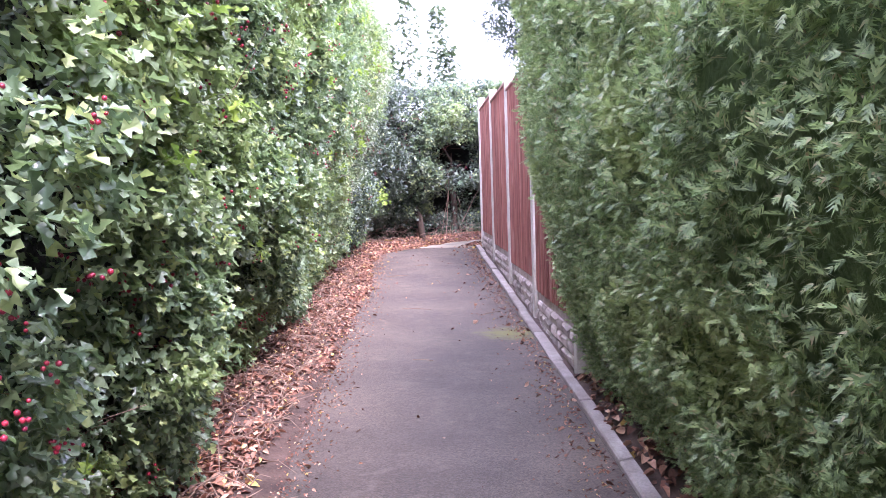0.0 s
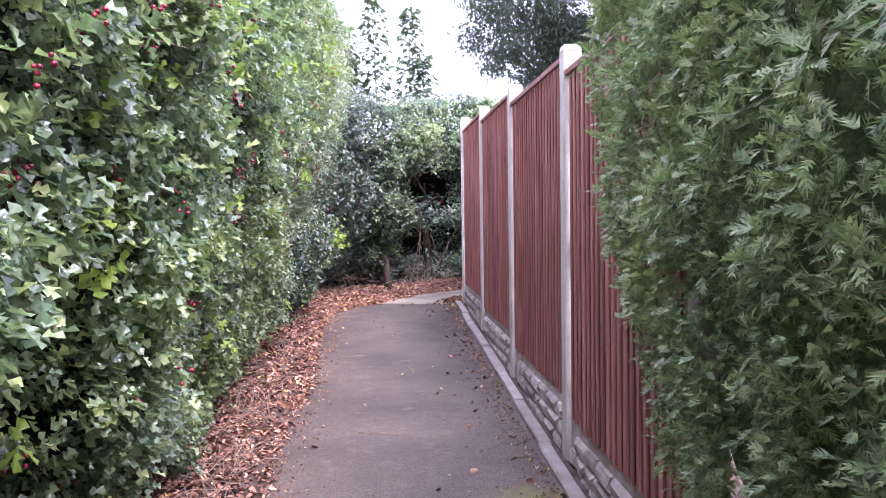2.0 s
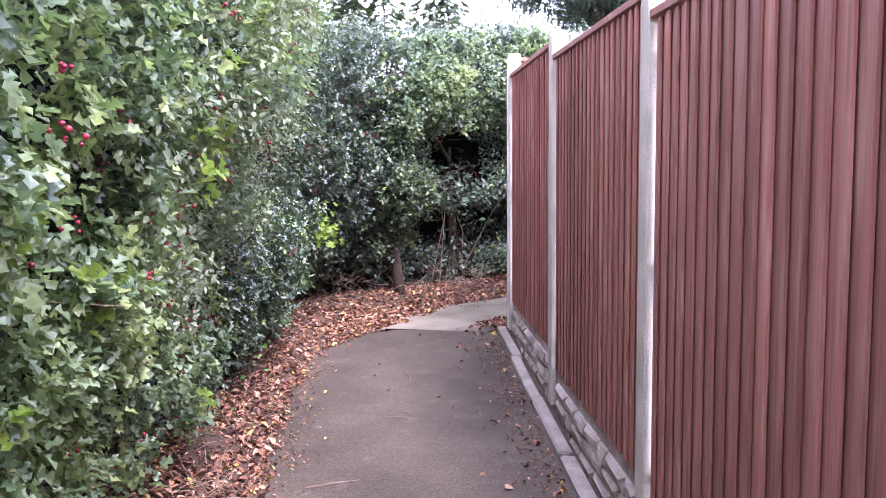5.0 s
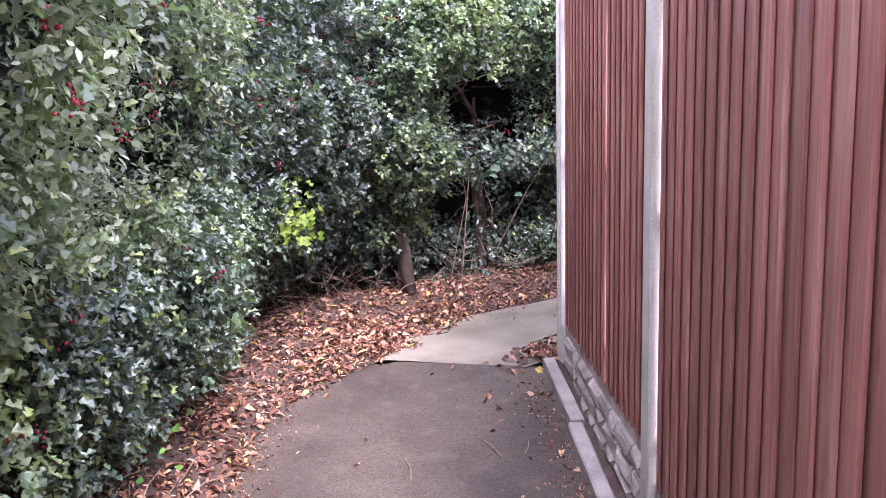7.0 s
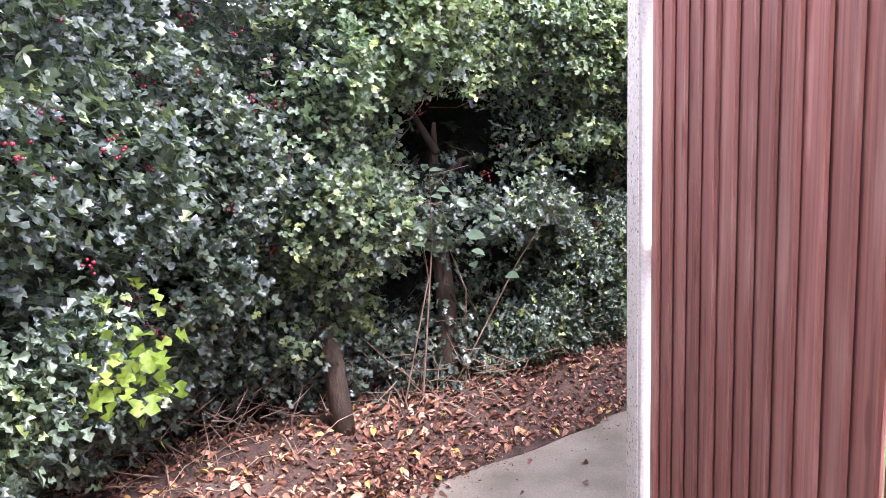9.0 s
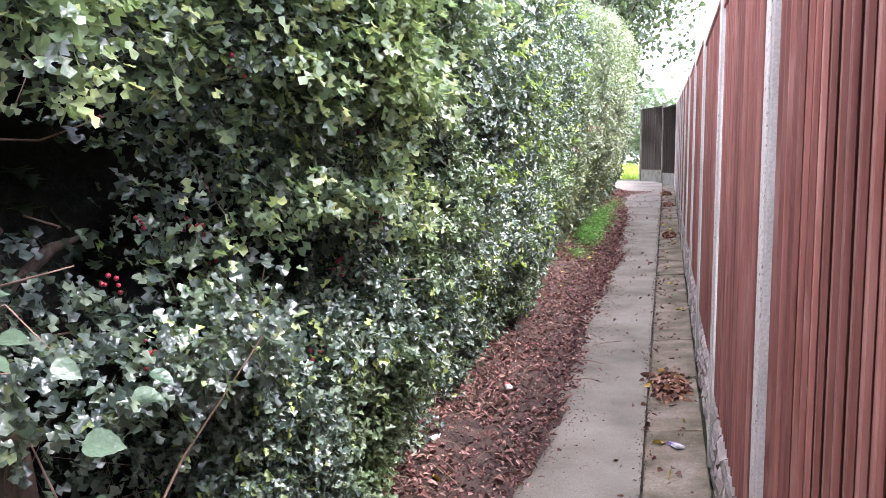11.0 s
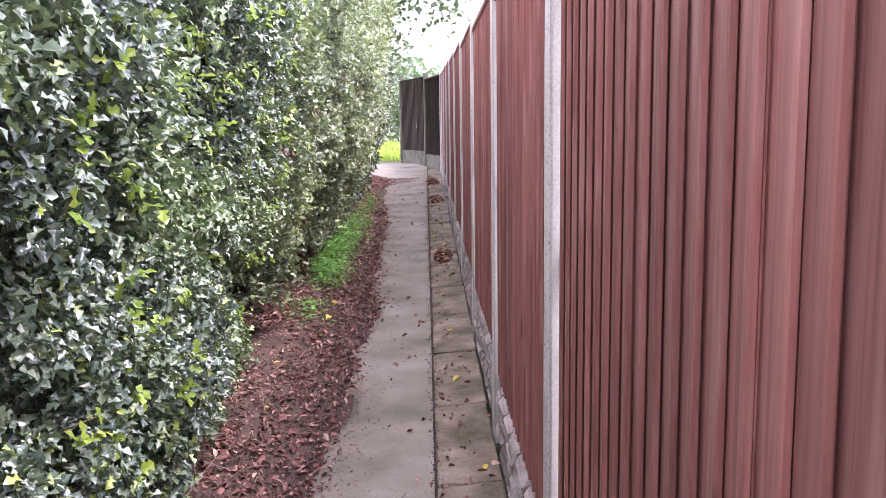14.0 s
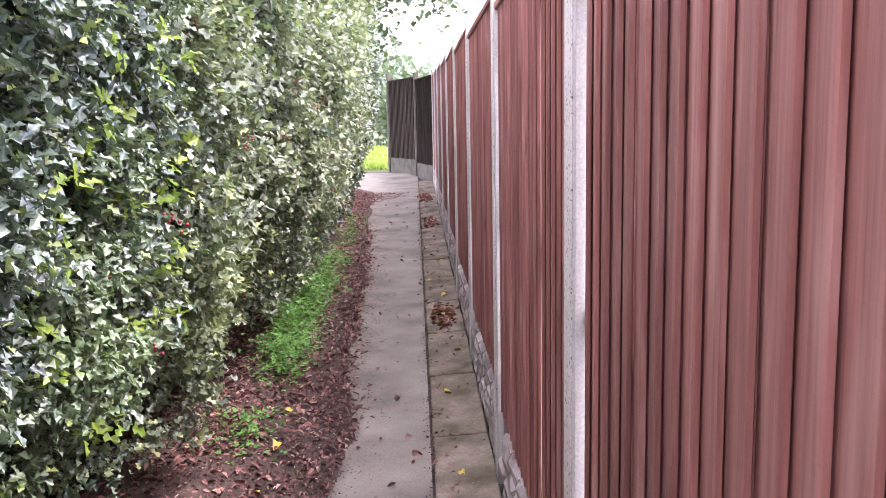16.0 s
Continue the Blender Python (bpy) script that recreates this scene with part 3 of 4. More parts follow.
PZ = np.array([0, 0.25, 0.6, 1.2, 2.0, 2.8, 3.3])
P_A = np.array([-0.1, 0.02, 0.15, 0.28, 0.42, 0.42, 0.15])
P_B = np.array([-0.25, -0.05, 0.24, 0.46, 0.5, 0.32, 0.0])
P_C = np.array([-0.06, 0.05, 0.15, 0.26, 0.38, 0.36, 0.1])
PITS = [(S_U0 + 1.25, 1.42, 0.48, 0.28, 0.8), (S_U0 + 2.0, 1.14, 0.2, 0.12, 0.4), (S_U0 + 1.1, 0.62, 0.4, 0.22, 0.5), (17.65, 1.43, 0.3, 0.28, 0.35), (12.87, 1.8, 0.2, 0.14, 0.3),
        (10.36, 0.45, 0.45, 0.3, 0.5), (8.15, 1.15, 0.2, 0.2, 0.4), (9.2, 1.75, 0.14, 0.1, 0.3), (14.4, 1.44, 0.18, 0.12, 0.3), (S_U0 + 6.6, 1.55, 0.3, 0.25, 0.3), (S_U0 + 6.0, 1.15, 0.25, 0.2, 0.25),
        (S_U0 + 8.5, 0.55, 0.5, 0.25, 0.5), (S_U0 + 7.5, 0.8, 0.35, 0.22, 0.35), (S_U0 + 5.0, 0.5, 0.3, 0.2, 0.3), (S_U0 + 3.6, 0.35, 0.3, 0.2, 0.3), (S_U0 + 10.5, 0.3, 0.7, 0.18, 0.3), (16.0, 0.9, 0.3, 0.25, 0.3), (13.4, 2.4, 0.25, 0.2, 0.3)]


def hedge_off(s, z):
    wb = np.clip((s - 18.6) / 0.8, 0, 1) * np.clip((S_U0 + 1.2 - s) / 0.8, 0, 1)
    wc = np.clip((s - S_U0 - 1.2) / 1.0, 0, 1)
    wa = np.clip(1 - wb - wc, 0, 1)
    o = wa * np.interp(z, PZ, P_A) + wb * np.interp(z, PZ, P_B) + wc * np.interp(z, PZ, P_C)
    o = o + 0.32 * np.exp(-((s - 16.3) / 1.9) ** 2) * np.clip((z - 1.3) / 1.2, 0, 1)
    o = o + 0.15 * np.clip((s - S_U0 - 8) / 3, 0, 1) * np.clip((z - 0.8) / 0.6, 0, 1)
    for s0, z0, rs, rz, d in PITS:
        o = o - d * np.exp(-((s - s0) / rs) ** 2 - ((z - z0) / rz) ** 2)
    return o


def conifer_off(s, z):
    return np.interp(z, [0, 0.25, 0.7, 1.4, 2.4, 3.0, 3.3], [-0.12, -0.04, 0.12, 0.31, 0.33, 0.25, 0.05])


def lumps(s, z, big, small):
    return (big * vnoise(np.stack([s * 1.3, z * 1.5, 0 * s], -1), 1) + 0.6 * big * vnoise(np.stack([s * 3.1, z * 3.3, 0 * s + 7], -1), 2)
            + small * vnoise(np.stack([s * 8, z * 8, 0 * s + 3], -1), 3))


def boughs(s, z, cs, cz, seed):
    """Each place's bough: how far off its middle (in cells), the offsets along and up, and a number for the bough."""
    a, b = s / cs, z / cz
    ia, ib = np.floor(a), np.floor(b)
    best = np.full(len(s), 9.0)
    da, db, rn = np.zeros(len(s)), np.zeros(len(s)), np.zeros(len(s))
    for i in (-1, 0, 1):
        for j in (-1, 0, 1):
            ca, cb = ia + i, ib + j
            h = [np.sin(ca * k1 + cb * k2 + seed * 9.7) * 43758.5453 for k1, k2 in ((127.1, 311.7), (269.5, 183.3), (74.7, 246.1))]
            h = [q - np.floor(q) for q in h]
            ea, eb = a - ca - h[0], b - cb - h[1]
            e = np.hypot(ea, eb)
            m = e < best
            best = np.where(m, e, best)
            da, db, rn = np.where(m, ea, da), np.where(m, eb, db), np.where(m, h[2], rn)
    return best, da, db, rn


TOP_S = np.array([0, 16.6, 18.0, S_U0 + 0.5, S_U0 + 2.5, S_U0 + 8, S_U0 + 13, S_U0 + 30])
TOP_Z = np.array([3.3, 3.3, 2.8, 2.45, 2.62, 2.85, 3.25, 3.25])


def course(line, s):
    return np.interp(s, TOP_S, TOP_Z) if line is HEDGE else 3.3 + 0 * s


def top_height(s, base):
    return base + 0.25 * vnoise(np.stack([s * 0.8, 0 * s, 0 * s], -1), 5) + 0.12 * vnoise(np.stack([s * 3, 0 * s, 0 * s], -1), 6)


def hedge_point(line, off, s, z, extra):
    p, n = line.at(s)
    xy = p + n * (off(s, z) + extra)[:, None]
    return np.column_stack([xy, gz(p[:, 0], p[:, 1]) + z]), np.column_stack([n, 0 * s])


def core_mesh(line, off, s0, s1, top, depth, big):
    s = np.arange(s0, s1, 0.12)
    z = np.concatenate([np.arange(-0.1, top - 0.15, 0.12), [top - 0.12]])
    rows = []
    lid = course(line, s) - 0.35
    for zz in z:
        zv = np.minimum(zz, lid)
        p, n = hedge_point(line, off, s, zv, -depth - 0.25 * (zz > lid) + lumps(s, zv, big, 0.03))
        rows.append(p)
    for back, drop in ((0.45, 0.1), (0.9, 0.5)):
        p, n = hedge_point(line, off, s, lid - drop, -depth - back + 0 * s)
        rows.append(p)
    p, n = hedge_point(line, off, s, np.full(len(s), -0.1), -depth - 1.0 + 0 * s)
    rows.append(p)
    return grid_mesh("core", np.array(rows))


def unit(a):
    return a / (np.linalg.norm(a, axis=-1, keepdims=True) + 1e-9)


HALF = {
    "lobed": ([(0.0, 0.0), (0.43, 0.27), (0.13, 0.45), (0.38, 0.84), (0.0, 1.02)], [(0, 1, 2), (0, 2, 4), (2, 3, 4)]),
    "spiny": ([(0.0, 0.0), (0.4, 0.2), (0.11, 0.45), (0.36, 0.78), (0.0, 1.12)], [(0, 1, 2), (0, 2, 4), (2, 3, 4)]),
    "oval": ([(0.0, 0.0), (0.24, 0.32), (0.21, 0.68), (0.0, 1.0)], [(0, 1, 2), (0, 2, 3)]),
    "broad": ([(0.0, 0.0), (0.32, 0.08), (0.4, 0.4), (0.22, 0.8), (0.0, 1.0)], [(0, 1, 2), (0, 2, 3), (0, 3, 4)]),
    "serrate": ([(0.0, 0.0), (0.2, 0.02), (0.32, 0.14), (0.35, 0.2), (0.39, 0.34), (0.36, 0.42), (0.35, 0.56), (0.27, 0.66), (0.22, 0.78), (0.12, 0.86), (0.0, 1.02)], [(0, 1, 2), (0, 2, 3), (0, 3, 4), (0, 4, 5), (0, 5, 6), (0, 6, 7), (0, 7, 8), (0, 8, 9), (0, 9, 10)]),
    "palm": ([(0.0, 0.0), (0.5, 0.1), (0.3, 0.3), (0.62, 0.6), (0.25, 0.55), (0.15, 0.8), (0.0, 1.1)], [(0, 1, 2), (0, 2, 4), (2, 3, 4), (0, 4, 6), (4, 5, 6)]),
    "needle": ([(0.0, 0.0), (0.1, 0.4), (0.0, 1.0)], [(0, 1, 2)]),
}


def leaf_template(kind, fold=0.25, curl=0.15):
    if kind == "frond":
        v, f = [], []

        def blade(x0, y0, x1, y1, w):
            b = len(v)
            dx, dy = x1 - x0, y1 - y0
            k = w / math.hypot(dx, dy)
            v.extend([(x0 - dy * k, y0 + dx * k, -0.2 * y0 * y0), (x0 + dy * k, y0 - dx * k, -0.2 * y0 * y0), (x1, y1, 0.12 * abs(x1) - 0.22 * y1 * y1)])
            f.append((b, b + 1, b + 2))

        blade(0, 0, 0, 1.05, 0.08)
        for y0, L in ((0.05, 0.5), (0.3, 0.46), (0.56, 0.34)):
            for sg in (-1, 1):
                blade(0, y0, sg * L * 0.66, y0 + L * 0.85, 0.09)
        return np.array(v, float), np.array(f)
    h, t = HALF[kind]
    v = [(x, y, abs(x) * fold - curl * y * y) for x, y in h]
    f = list(t)
    mirror = {}
    for i, (x, y) in enumerate(h):
        if x > 0:
            mirror[i] = len(v)
            v.append((-x, y, abs(x) * fold - curl * y * y))
        else:
            mirror[i] = i
    f += [(mirror[a], mirror[c], mirror[b]) for a, b, c in t]
    return np.array(v, float), np.array(f)


def leaves_mesh(name, pos, direction, normal, size, kind, fold=0.25, curl=0.15):
    tv, tf = leaf_template(kind, fold, curl)
    d = unit(direction)
    n = unit(normal - d * np.sum(normal * d, -1, keepdims=True))
    x = np.cross(d, n)
    size = np.broadcast_to(size, (len(pos),))[:, None, None]
    v = pos[:, None, :] + size * (tv[None, :, 0:1] * x[:, None, :] + tv[None, :, 1:2] * d[:, None, :] + tv[None, :, 2:3] * n[:, None, :])
    f = tf[None] + (np.arange(len(pos)) * len(tv))[:, None, None]
    return mesh_arrays(name, v, f)


def sprigs(rng, centre, outward, per, length, droop=0.0, spread=0.8):
    """Leaves set along short twigs: positions, directions and normals."""
    n = len(centre)
    twig = unit(outward * 0.9 + np.array([0, 0, 0.45 - droop]) + rng.normal(0, 0.55, (n, 3)))
    t = rng.uniform(0, 1, (n, per))
    rad = unit(rng.normal(0, 1, (n, per, 3)))
    pos = centre[:, None] + twig[:, None] * (t * length)[..., None] + rad * 0.012
    d = unit(twig[:, None] * (1 - spread) + rad * spread + np.array([0, 0, -droop]))
    nr = unit(outward[:, None] * 0.7 + np.array([0, 0, 0.9]) + rng.normal(0, 0.45, (n, per, 3)))
    return pos.reshape(-1, 3), d.reshape(-1, 3), nr.reshape(-1, 3)


def hedge_leaves(name, line, off, rng, s0, s1, z0, z1, clusters, per, length, size, kind, big, mat, parent, depth=0.1, soft=0.4, label="", keep=None, droop=0.0, spread=0.8, fold=0.25, curl=0.15, roof=0.0, push=0.0, cells=None):
    s = rng.uniform(s0 - soft, s1 + soft, clusters)
    edge = np.minimum((s - s0 + soft) / (2 * soft), (s1 + soft - s) / (2 * soft))
    top = top_height(s, course(line, s) if z1 > 2.2 else z1)
    z = z0 + rng.uniform(0, 1, clusters) * (top - z0)
    ok = rng.uniform(0, 1, clusters) < edge * 1.6
    if cells:
        f1 = boughs(s, z, cells[0], cells[1], 2)[0]
        ok &= rng.uniform(0, 1, clusters) > np.clip((f1 - 0.55) / 0.35, 0, 1) * 0.6
        gap = vnoise(np.stack([s * 2.3, z * 2.7, 0 * s + 4], -1), 12)
        ok &= (gap > -0.55) | (rng.uniform(0, 1, clusters) < 0.3)
    if line is HEDGE:
        for s0p, z0p, rs, rz, d in PITS[:8]:
            ok &= rng.uniform(0, 1, clusters) > 1.8 * np.exp(-((s - s0p) / (rs * 0.9)) ** 2 - ((z - z0p) / (rz * 0.9)) ** 2)
    if keep is not None:
        ok &= keep(s, z, rng)
    s, z = s[ok], z[ok]
    extra = lumps(s, z, big, 0.05) - rng.exponential(depth, len(s)) * 0.6 + 0.05
    if cells:
        f1, da, db, rn = boughs(s, z, cells[0], cells[1], 2)
        extra = extra + cells[2] * (0.5 - 1.5 * np.minimum(f1, 0.9) ** 2 + 0.9 * (rn - 0.5))
    p, n = hedge_point(line, off, s, z, extra + push)
    if cells:
        n = unit(n + 0.75 * np.column_stack([-n[:, 1] * da, n[:, 0] * da, db + 0.1]))
    if roof > 0:
        m = int(clusters * roof)
        s2 = rng.uniform(s0, s1, m)
        w = rng.uniform(0, 0.9, m)
        t2 = top_height(s2, course(line, s2))
        p2, n2 = hedge_point(line, off, s2, t2 + rng.normal(0, 0.07, m), -w)
        p = np.vstack([p, p2])
        n = np.vstack([n, np.column_stack([n2[:, :2] * 0.3, np.ones(m)])])
    pos, d, nr = sprigs(rng, p, n, per, length, droop, spread)
    sz = size * rng.uniform(0.6, 1.2, len(pos))
    ob = part(name, leaves_mesh(name, pos, d, nr, sz, kind, fold, curl), mat, parent, label)
    ob["kind"] = "stuff"
    return p, n


def berry_mesh(name, pts, r):
    bm = bmesh.new()
    bmesh.ops.create_icosphere(bm, subdivisions=1, radius=1.0)
    tv = np.array([v.co[:] for v in bm.verts])
    tf = np.array([[v.index for v in f.verts] for f in bm.faces])
    bm.free()
    v = pts[:, None] + tv[None] * np.asarray(r)[:, None, None]
    f = tf[None] + (np.arange(len(pts)) * len(tv))[:, None, None]
    return mesh_arrays(name, v, f, True)


def berries(rng, name, line, off, s0, s1, z0, z1, bunches, big, parent):
    s = rng.uniform(s0, s1, bunches)
    z = rng.uniform(z0, z1, bunches)
    p, n = hedge_point(line, off, s, z, lumps(s, z, big, 0.05) + rng.uniform(0.05, 0.16, bunches))
    pts = (p[:, None] + rng.normal(0, 0.018, (bunches, 8, 3)) + n[:, None] * 0.02).reshape(-1, 3)
    pts = pts[rng.uniform(0, 1, len(pts)) < 0.75]
    ob = part(name, berry_mesh(name, pts, rng.uniform(0.005, 0.008, len(pts))), M_BERRY, parent, "small dark red berries")
    ob["kind"] = "stuff"


def twigs(rng, name, line, off, s0, s1, z0, z1, count, parent, depth=0.2, length=0.5, mat=None, r=0.004):
    bm = bmesh.new()
    s = rng.uniform(s0, s1, count)
    z = rng.uniform(z0, z1, count)
    p, n = hedge_point(line, off, s, z, -depth * rng.uniform(0, 1, count))
    for i in range(count):
        d = Vector(unit(n[i] * 0.5 + rng.normal(0, 0.8, 3) + np.array([0, 0, 0.2])))
        a = Vector(p[i])
        L = length * rng.uniform(0.5, 1.2)
        b = a + d * L * 0.5 + Vector(rng.normal(0, 0.03, 3))
        c = a + d * L + Vector(rng.normal(0, 0.06, 3))
        tube(bm, [a, b, c], [r, r * 0.8, r * 0.4], 4)
    ob = part(name, bm, mat or M_TWIG, parent)
    ob["kind"] = "stuff"


def hedges():
    rng = np.random.default_rng(11)
    # hawthorn along the asphalt
    sA = 18.4
    haw = empty("hawthorn_hedge", pose(-2.3, -8, g(-2.3, -8)), "tall overgrown hawthorn hedge with red berries", "hedge")
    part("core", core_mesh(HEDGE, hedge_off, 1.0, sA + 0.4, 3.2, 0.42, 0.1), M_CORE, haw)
    fine = lambda s, z, r: r.uniform(0, 1, len(s)) > np.clip((s - 14.2) / 1.6, 0, 1) * 0.7
    hedge_leaves("foliage", HEDGE, hedge_off, rng, 7.6, sA, 0.12, 3.2, 23500, 7, 0.12, 0.043, "lobed", 0.12, M_HAW, haw, depth=0.08, keep=fine, roof=0.05, fold=0.42, curl=0.25, cells=(0.32, 0.28, 0.14))
    hedge_leaves("foliage_behind", HEDGE, hedge_off, rng, 1.0, 7.0, 0.12, 3.3, 1100, 6, 0.15, 0.09, "lobed", 0.13, M_HAW, haw, roof=0.1)
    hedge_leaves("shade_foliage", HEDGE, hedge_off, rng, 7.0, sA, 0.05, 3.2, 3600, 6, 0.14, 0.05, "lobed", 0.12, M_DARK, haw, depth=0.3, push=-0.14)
    hedge_leaves("fine_foliage", HEDGE, hedge_off, rng, 14.6, sA, 0.9, 3.35, 6500, 6, 0.14, 0.034, "oval", 0.1, M_PRIVET, haw, roof=0.12, cells=(0.3, 0.26, 0.16))
    hedge_leaves("young_foliage", HEDGE, hedge_off, rng, 8.5, 15.5, 0.4, 2.6, 260, 7, 0.1, 0.052, "lobed", 0.12, M_LIME, haw, depth=0.01, push=0.1, label="bright yellow-green leaves", keep=lambda s, z, r: vnoise(np.stack([s * 1.6, z * 1.8, 0 * s], -1), 21) > 0.05)
    berries(rng, "fruit", HEDGE, hedge_off, 7.5, 18.5, 0.3, 2.7, 330, 0.12, haw)
    twigs(rng, "brushwood", HEDGE, hedge_off, 7.5, sA, 0.05, 2.8, 200, haw, 0.3, 0.3, r=0.003)
    # shrubs round the bend, shade put into their leaf colour
    sB = S_U0 + 2.4
    cor = empty("bend_shrubs", pose(-0.9, 2.3, 0), "dark shaded hawthorn and ivy shrubs at the bend", "shrub")
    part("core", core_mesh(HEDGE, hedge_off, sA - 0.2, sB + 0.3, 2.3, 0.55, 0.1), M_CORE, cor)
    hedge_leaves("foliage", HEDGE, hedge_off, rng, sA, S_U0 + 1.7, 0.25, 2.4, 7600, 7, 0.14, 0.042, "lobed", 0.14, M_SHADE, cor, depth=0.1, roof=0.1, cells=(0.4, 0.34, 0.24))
    hedge_leaves("low_foliage", HEDGE, hedge_off, rng, S_U0 + 1.7, sB + 0.4, 0.08, 1.0, 1700, 7, 0.11, 0.036, "spiny", 0.12, M_HOLLY, cor, depth=0.08, fold=0.5, cells=(0.28, 0.24, 0.14))
    # Hawthorn's brighter leaf here stands for the lit top and side.
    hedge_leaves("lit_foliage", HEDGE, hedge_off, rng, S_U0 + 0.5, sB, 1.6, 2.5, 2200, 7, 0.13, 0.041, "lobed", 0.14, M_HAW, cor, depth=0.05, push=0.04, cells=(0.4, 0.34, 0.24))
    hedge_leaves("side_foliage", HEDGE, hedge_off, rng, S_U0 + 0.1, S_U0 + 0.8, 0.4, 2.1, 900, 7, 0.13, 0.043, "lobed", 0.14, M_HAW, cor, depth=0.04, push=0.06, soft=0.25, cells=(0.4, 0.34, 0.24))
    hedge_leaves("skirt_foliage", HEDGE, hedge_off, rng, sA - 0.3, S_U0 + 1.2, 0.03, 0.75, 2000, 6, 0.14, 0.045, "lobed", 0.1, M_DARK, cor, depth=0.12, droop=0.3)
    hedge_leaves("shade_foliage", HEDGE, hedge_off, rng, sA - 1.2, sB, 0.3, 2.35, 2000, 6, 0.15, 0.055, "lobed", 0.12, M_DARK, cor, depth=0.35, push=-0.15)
    hedge_leaves("spiny_foliage", HEDGE, hedge_off, rng, sA - 1.5, sA + 0.9, 0.12, 1.0, 2300, 7, 0.12, 0.042, "spiny", 0.12, M_HOLLY, cor, depth=0.07, push=0.1, fold=0.5, cells=(0.28, 0.24, 0.14))
    berries(rng, "fruit", HEDGE, hedge_off, sA, sB, 0.8, 2.2, 90, 0.14, cor)
    twigs(rng, "brushwood", HEDGE, hedge_off, sA - 1.0, sB, 0.0, 0.45, 420, cor, 0.35, 0.45, r=0.0025)
    twigs(rng, "dry_brushwood", HEDGE, hedge_off, sA - 0.3, S_U0 + 1.6, 0.0, 0.3, 280, cor, -0.3, 0.32, r=0.0028)
    twigs(rng, "bare_branch", HEDGE, hedge_off, S_U0 + 0.7, S_U0 + 2.5, 0.9, 1.75, 40, cor, 0.35, 0.35, r=0.004)
    # holly
    sC = S_U0 + 8.5
    hol = empty("holly_hedge", pose(*uv(5, 1.7), g(*uv(5, 1.7))), "dense glossy dark green holly hedge", "hedge")
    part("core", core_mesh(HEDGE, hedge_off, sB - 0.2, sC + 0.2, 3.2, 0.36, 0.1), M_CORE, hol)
    hedge_leaves("foliage", HEDGE, hedge_off, rng, S_U0 + 1.6, sC, 0.08, 3.3, 17500, 7, 0.1, 0.036, "spiny", 0.1, M_HOLLY, hol, depth=0.07, roof=0.05, fold=0.5, curl=0.3, cells=(0.24, 0.22, 0.12))
    hedge_leaves("lobed_foliage", HEDGE, hedge_off, rng, sB - 0.9, S_U0 + 2.3, 1.25, 2.6, 1400, 7, 0.12, 0.04, "lobed", 0.12, M_HAW, hol, depth=0.04, push=0.07, fold=0.42, cells=(0.34, 0.3, 0.16), label="paler lobed leaves of a branch growing through")
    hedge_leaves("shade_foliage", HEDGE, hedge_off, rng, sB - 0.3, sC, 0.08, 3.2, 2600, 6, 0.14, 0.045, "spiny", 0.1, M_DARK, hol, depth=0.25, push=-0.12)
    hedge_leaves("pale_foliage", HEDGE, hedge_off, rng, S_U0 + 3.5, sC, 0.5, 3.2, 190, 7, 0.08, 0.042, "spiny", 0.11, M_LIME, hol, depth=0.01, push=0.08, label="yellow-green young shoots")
    twigs(rng, "brushwood", HEDGE, hedge_off, sB, sC, 0.05, 2.6, 70, hol, 0.35, 0.25, r=0.003)
    # mixed far stretch
    sD = S_U0 + 20.6
    mix = empty("mixed_hedge", pose(*uv(14, 1.7), g(*uv(14, 1.7))), "tall clipped mixed hedge of hawthorn and privet", "hedge")
    part("core", core_mesh(HEDGE, hedge_off, sC - 0.2, sD, 3.2, 0.3, 0.1), M_CORE, mix)
    hedge_leaves("foliage", HEDGE, hedge_off, rng, sC, S_U0 + 14, 0.3, 3.3, 6500, 7, 0.13, 0.044, "lobed", 0.12, M_MIX, mix, depth=0.08, roof=0.06, cells=(0.32, 0.28, 0.16))
    hedge_leaves("fine_foliage", HEDGE, hedge_off, rng, S_U0 + 9.5, S_U0 + 15.0, 0.9, 3.4, 4600, 7, 0.16, 0.044, "oval", 0.12, M_PRIVET, mix, roof=0.1, cells=(0.34, 0.3, 0.18))
    # Dark leaf again: shade at the hedge's far end, put into the colour.
    hedge_leaves("far_foliage", HEDGE, hedge_off, rng, S_U0 + 14, sD, 0.3, 3.2, 3400, 6, 0.16, 0.065, "lobed", 0.15, M_DARK, mix)
    berries(rng, "fruit", HEDGE, hedge_off, sC - 0.5, S_U0 + 13, 0.6, 2.5, 40, 0.14, mix)
    twigs(rng, "brushwood", HEDGE, hedge_off, sC, S_U0 + 14, 0.05, 2.6, 80, mix, 0.35, 0.3, r=0.003)
    # clipped conifer
    con = empty("conifer_hedge", pose(0.6, -11, g(0.6, -11)), "tall clipped green cypress hedge", "hedge")
    part("core", core_mesh(CONIFER, conifer_off, 0.0, CONIFER.length - 0.5, 3.2, 0.1, 0.05), M_CORE_CON, con)
    hedge_leaves("foliage", CONIFER, conifer_off, rng, 0.0, 5.7, 0.05, 3.3, 36000, 3, 0.05, 0.04, "frond", 0.04, M_CON, con, depth=0.018, spread=0.7, droop=0.0, roof=0.03, cells=(0.15, 0.13, 0.05))
    hedge_leaves("foliage_behind", CONIFER, conifer_off, rng, 6.3, 11.0, 0.05, 3.3, 1200, 3, 0.08, 0.2, "frond", 0.06, M_CON, con, depth=0.06, spread=0.5, droop=0.1)
    settle_parts(haw, cor, hol, mix, con)


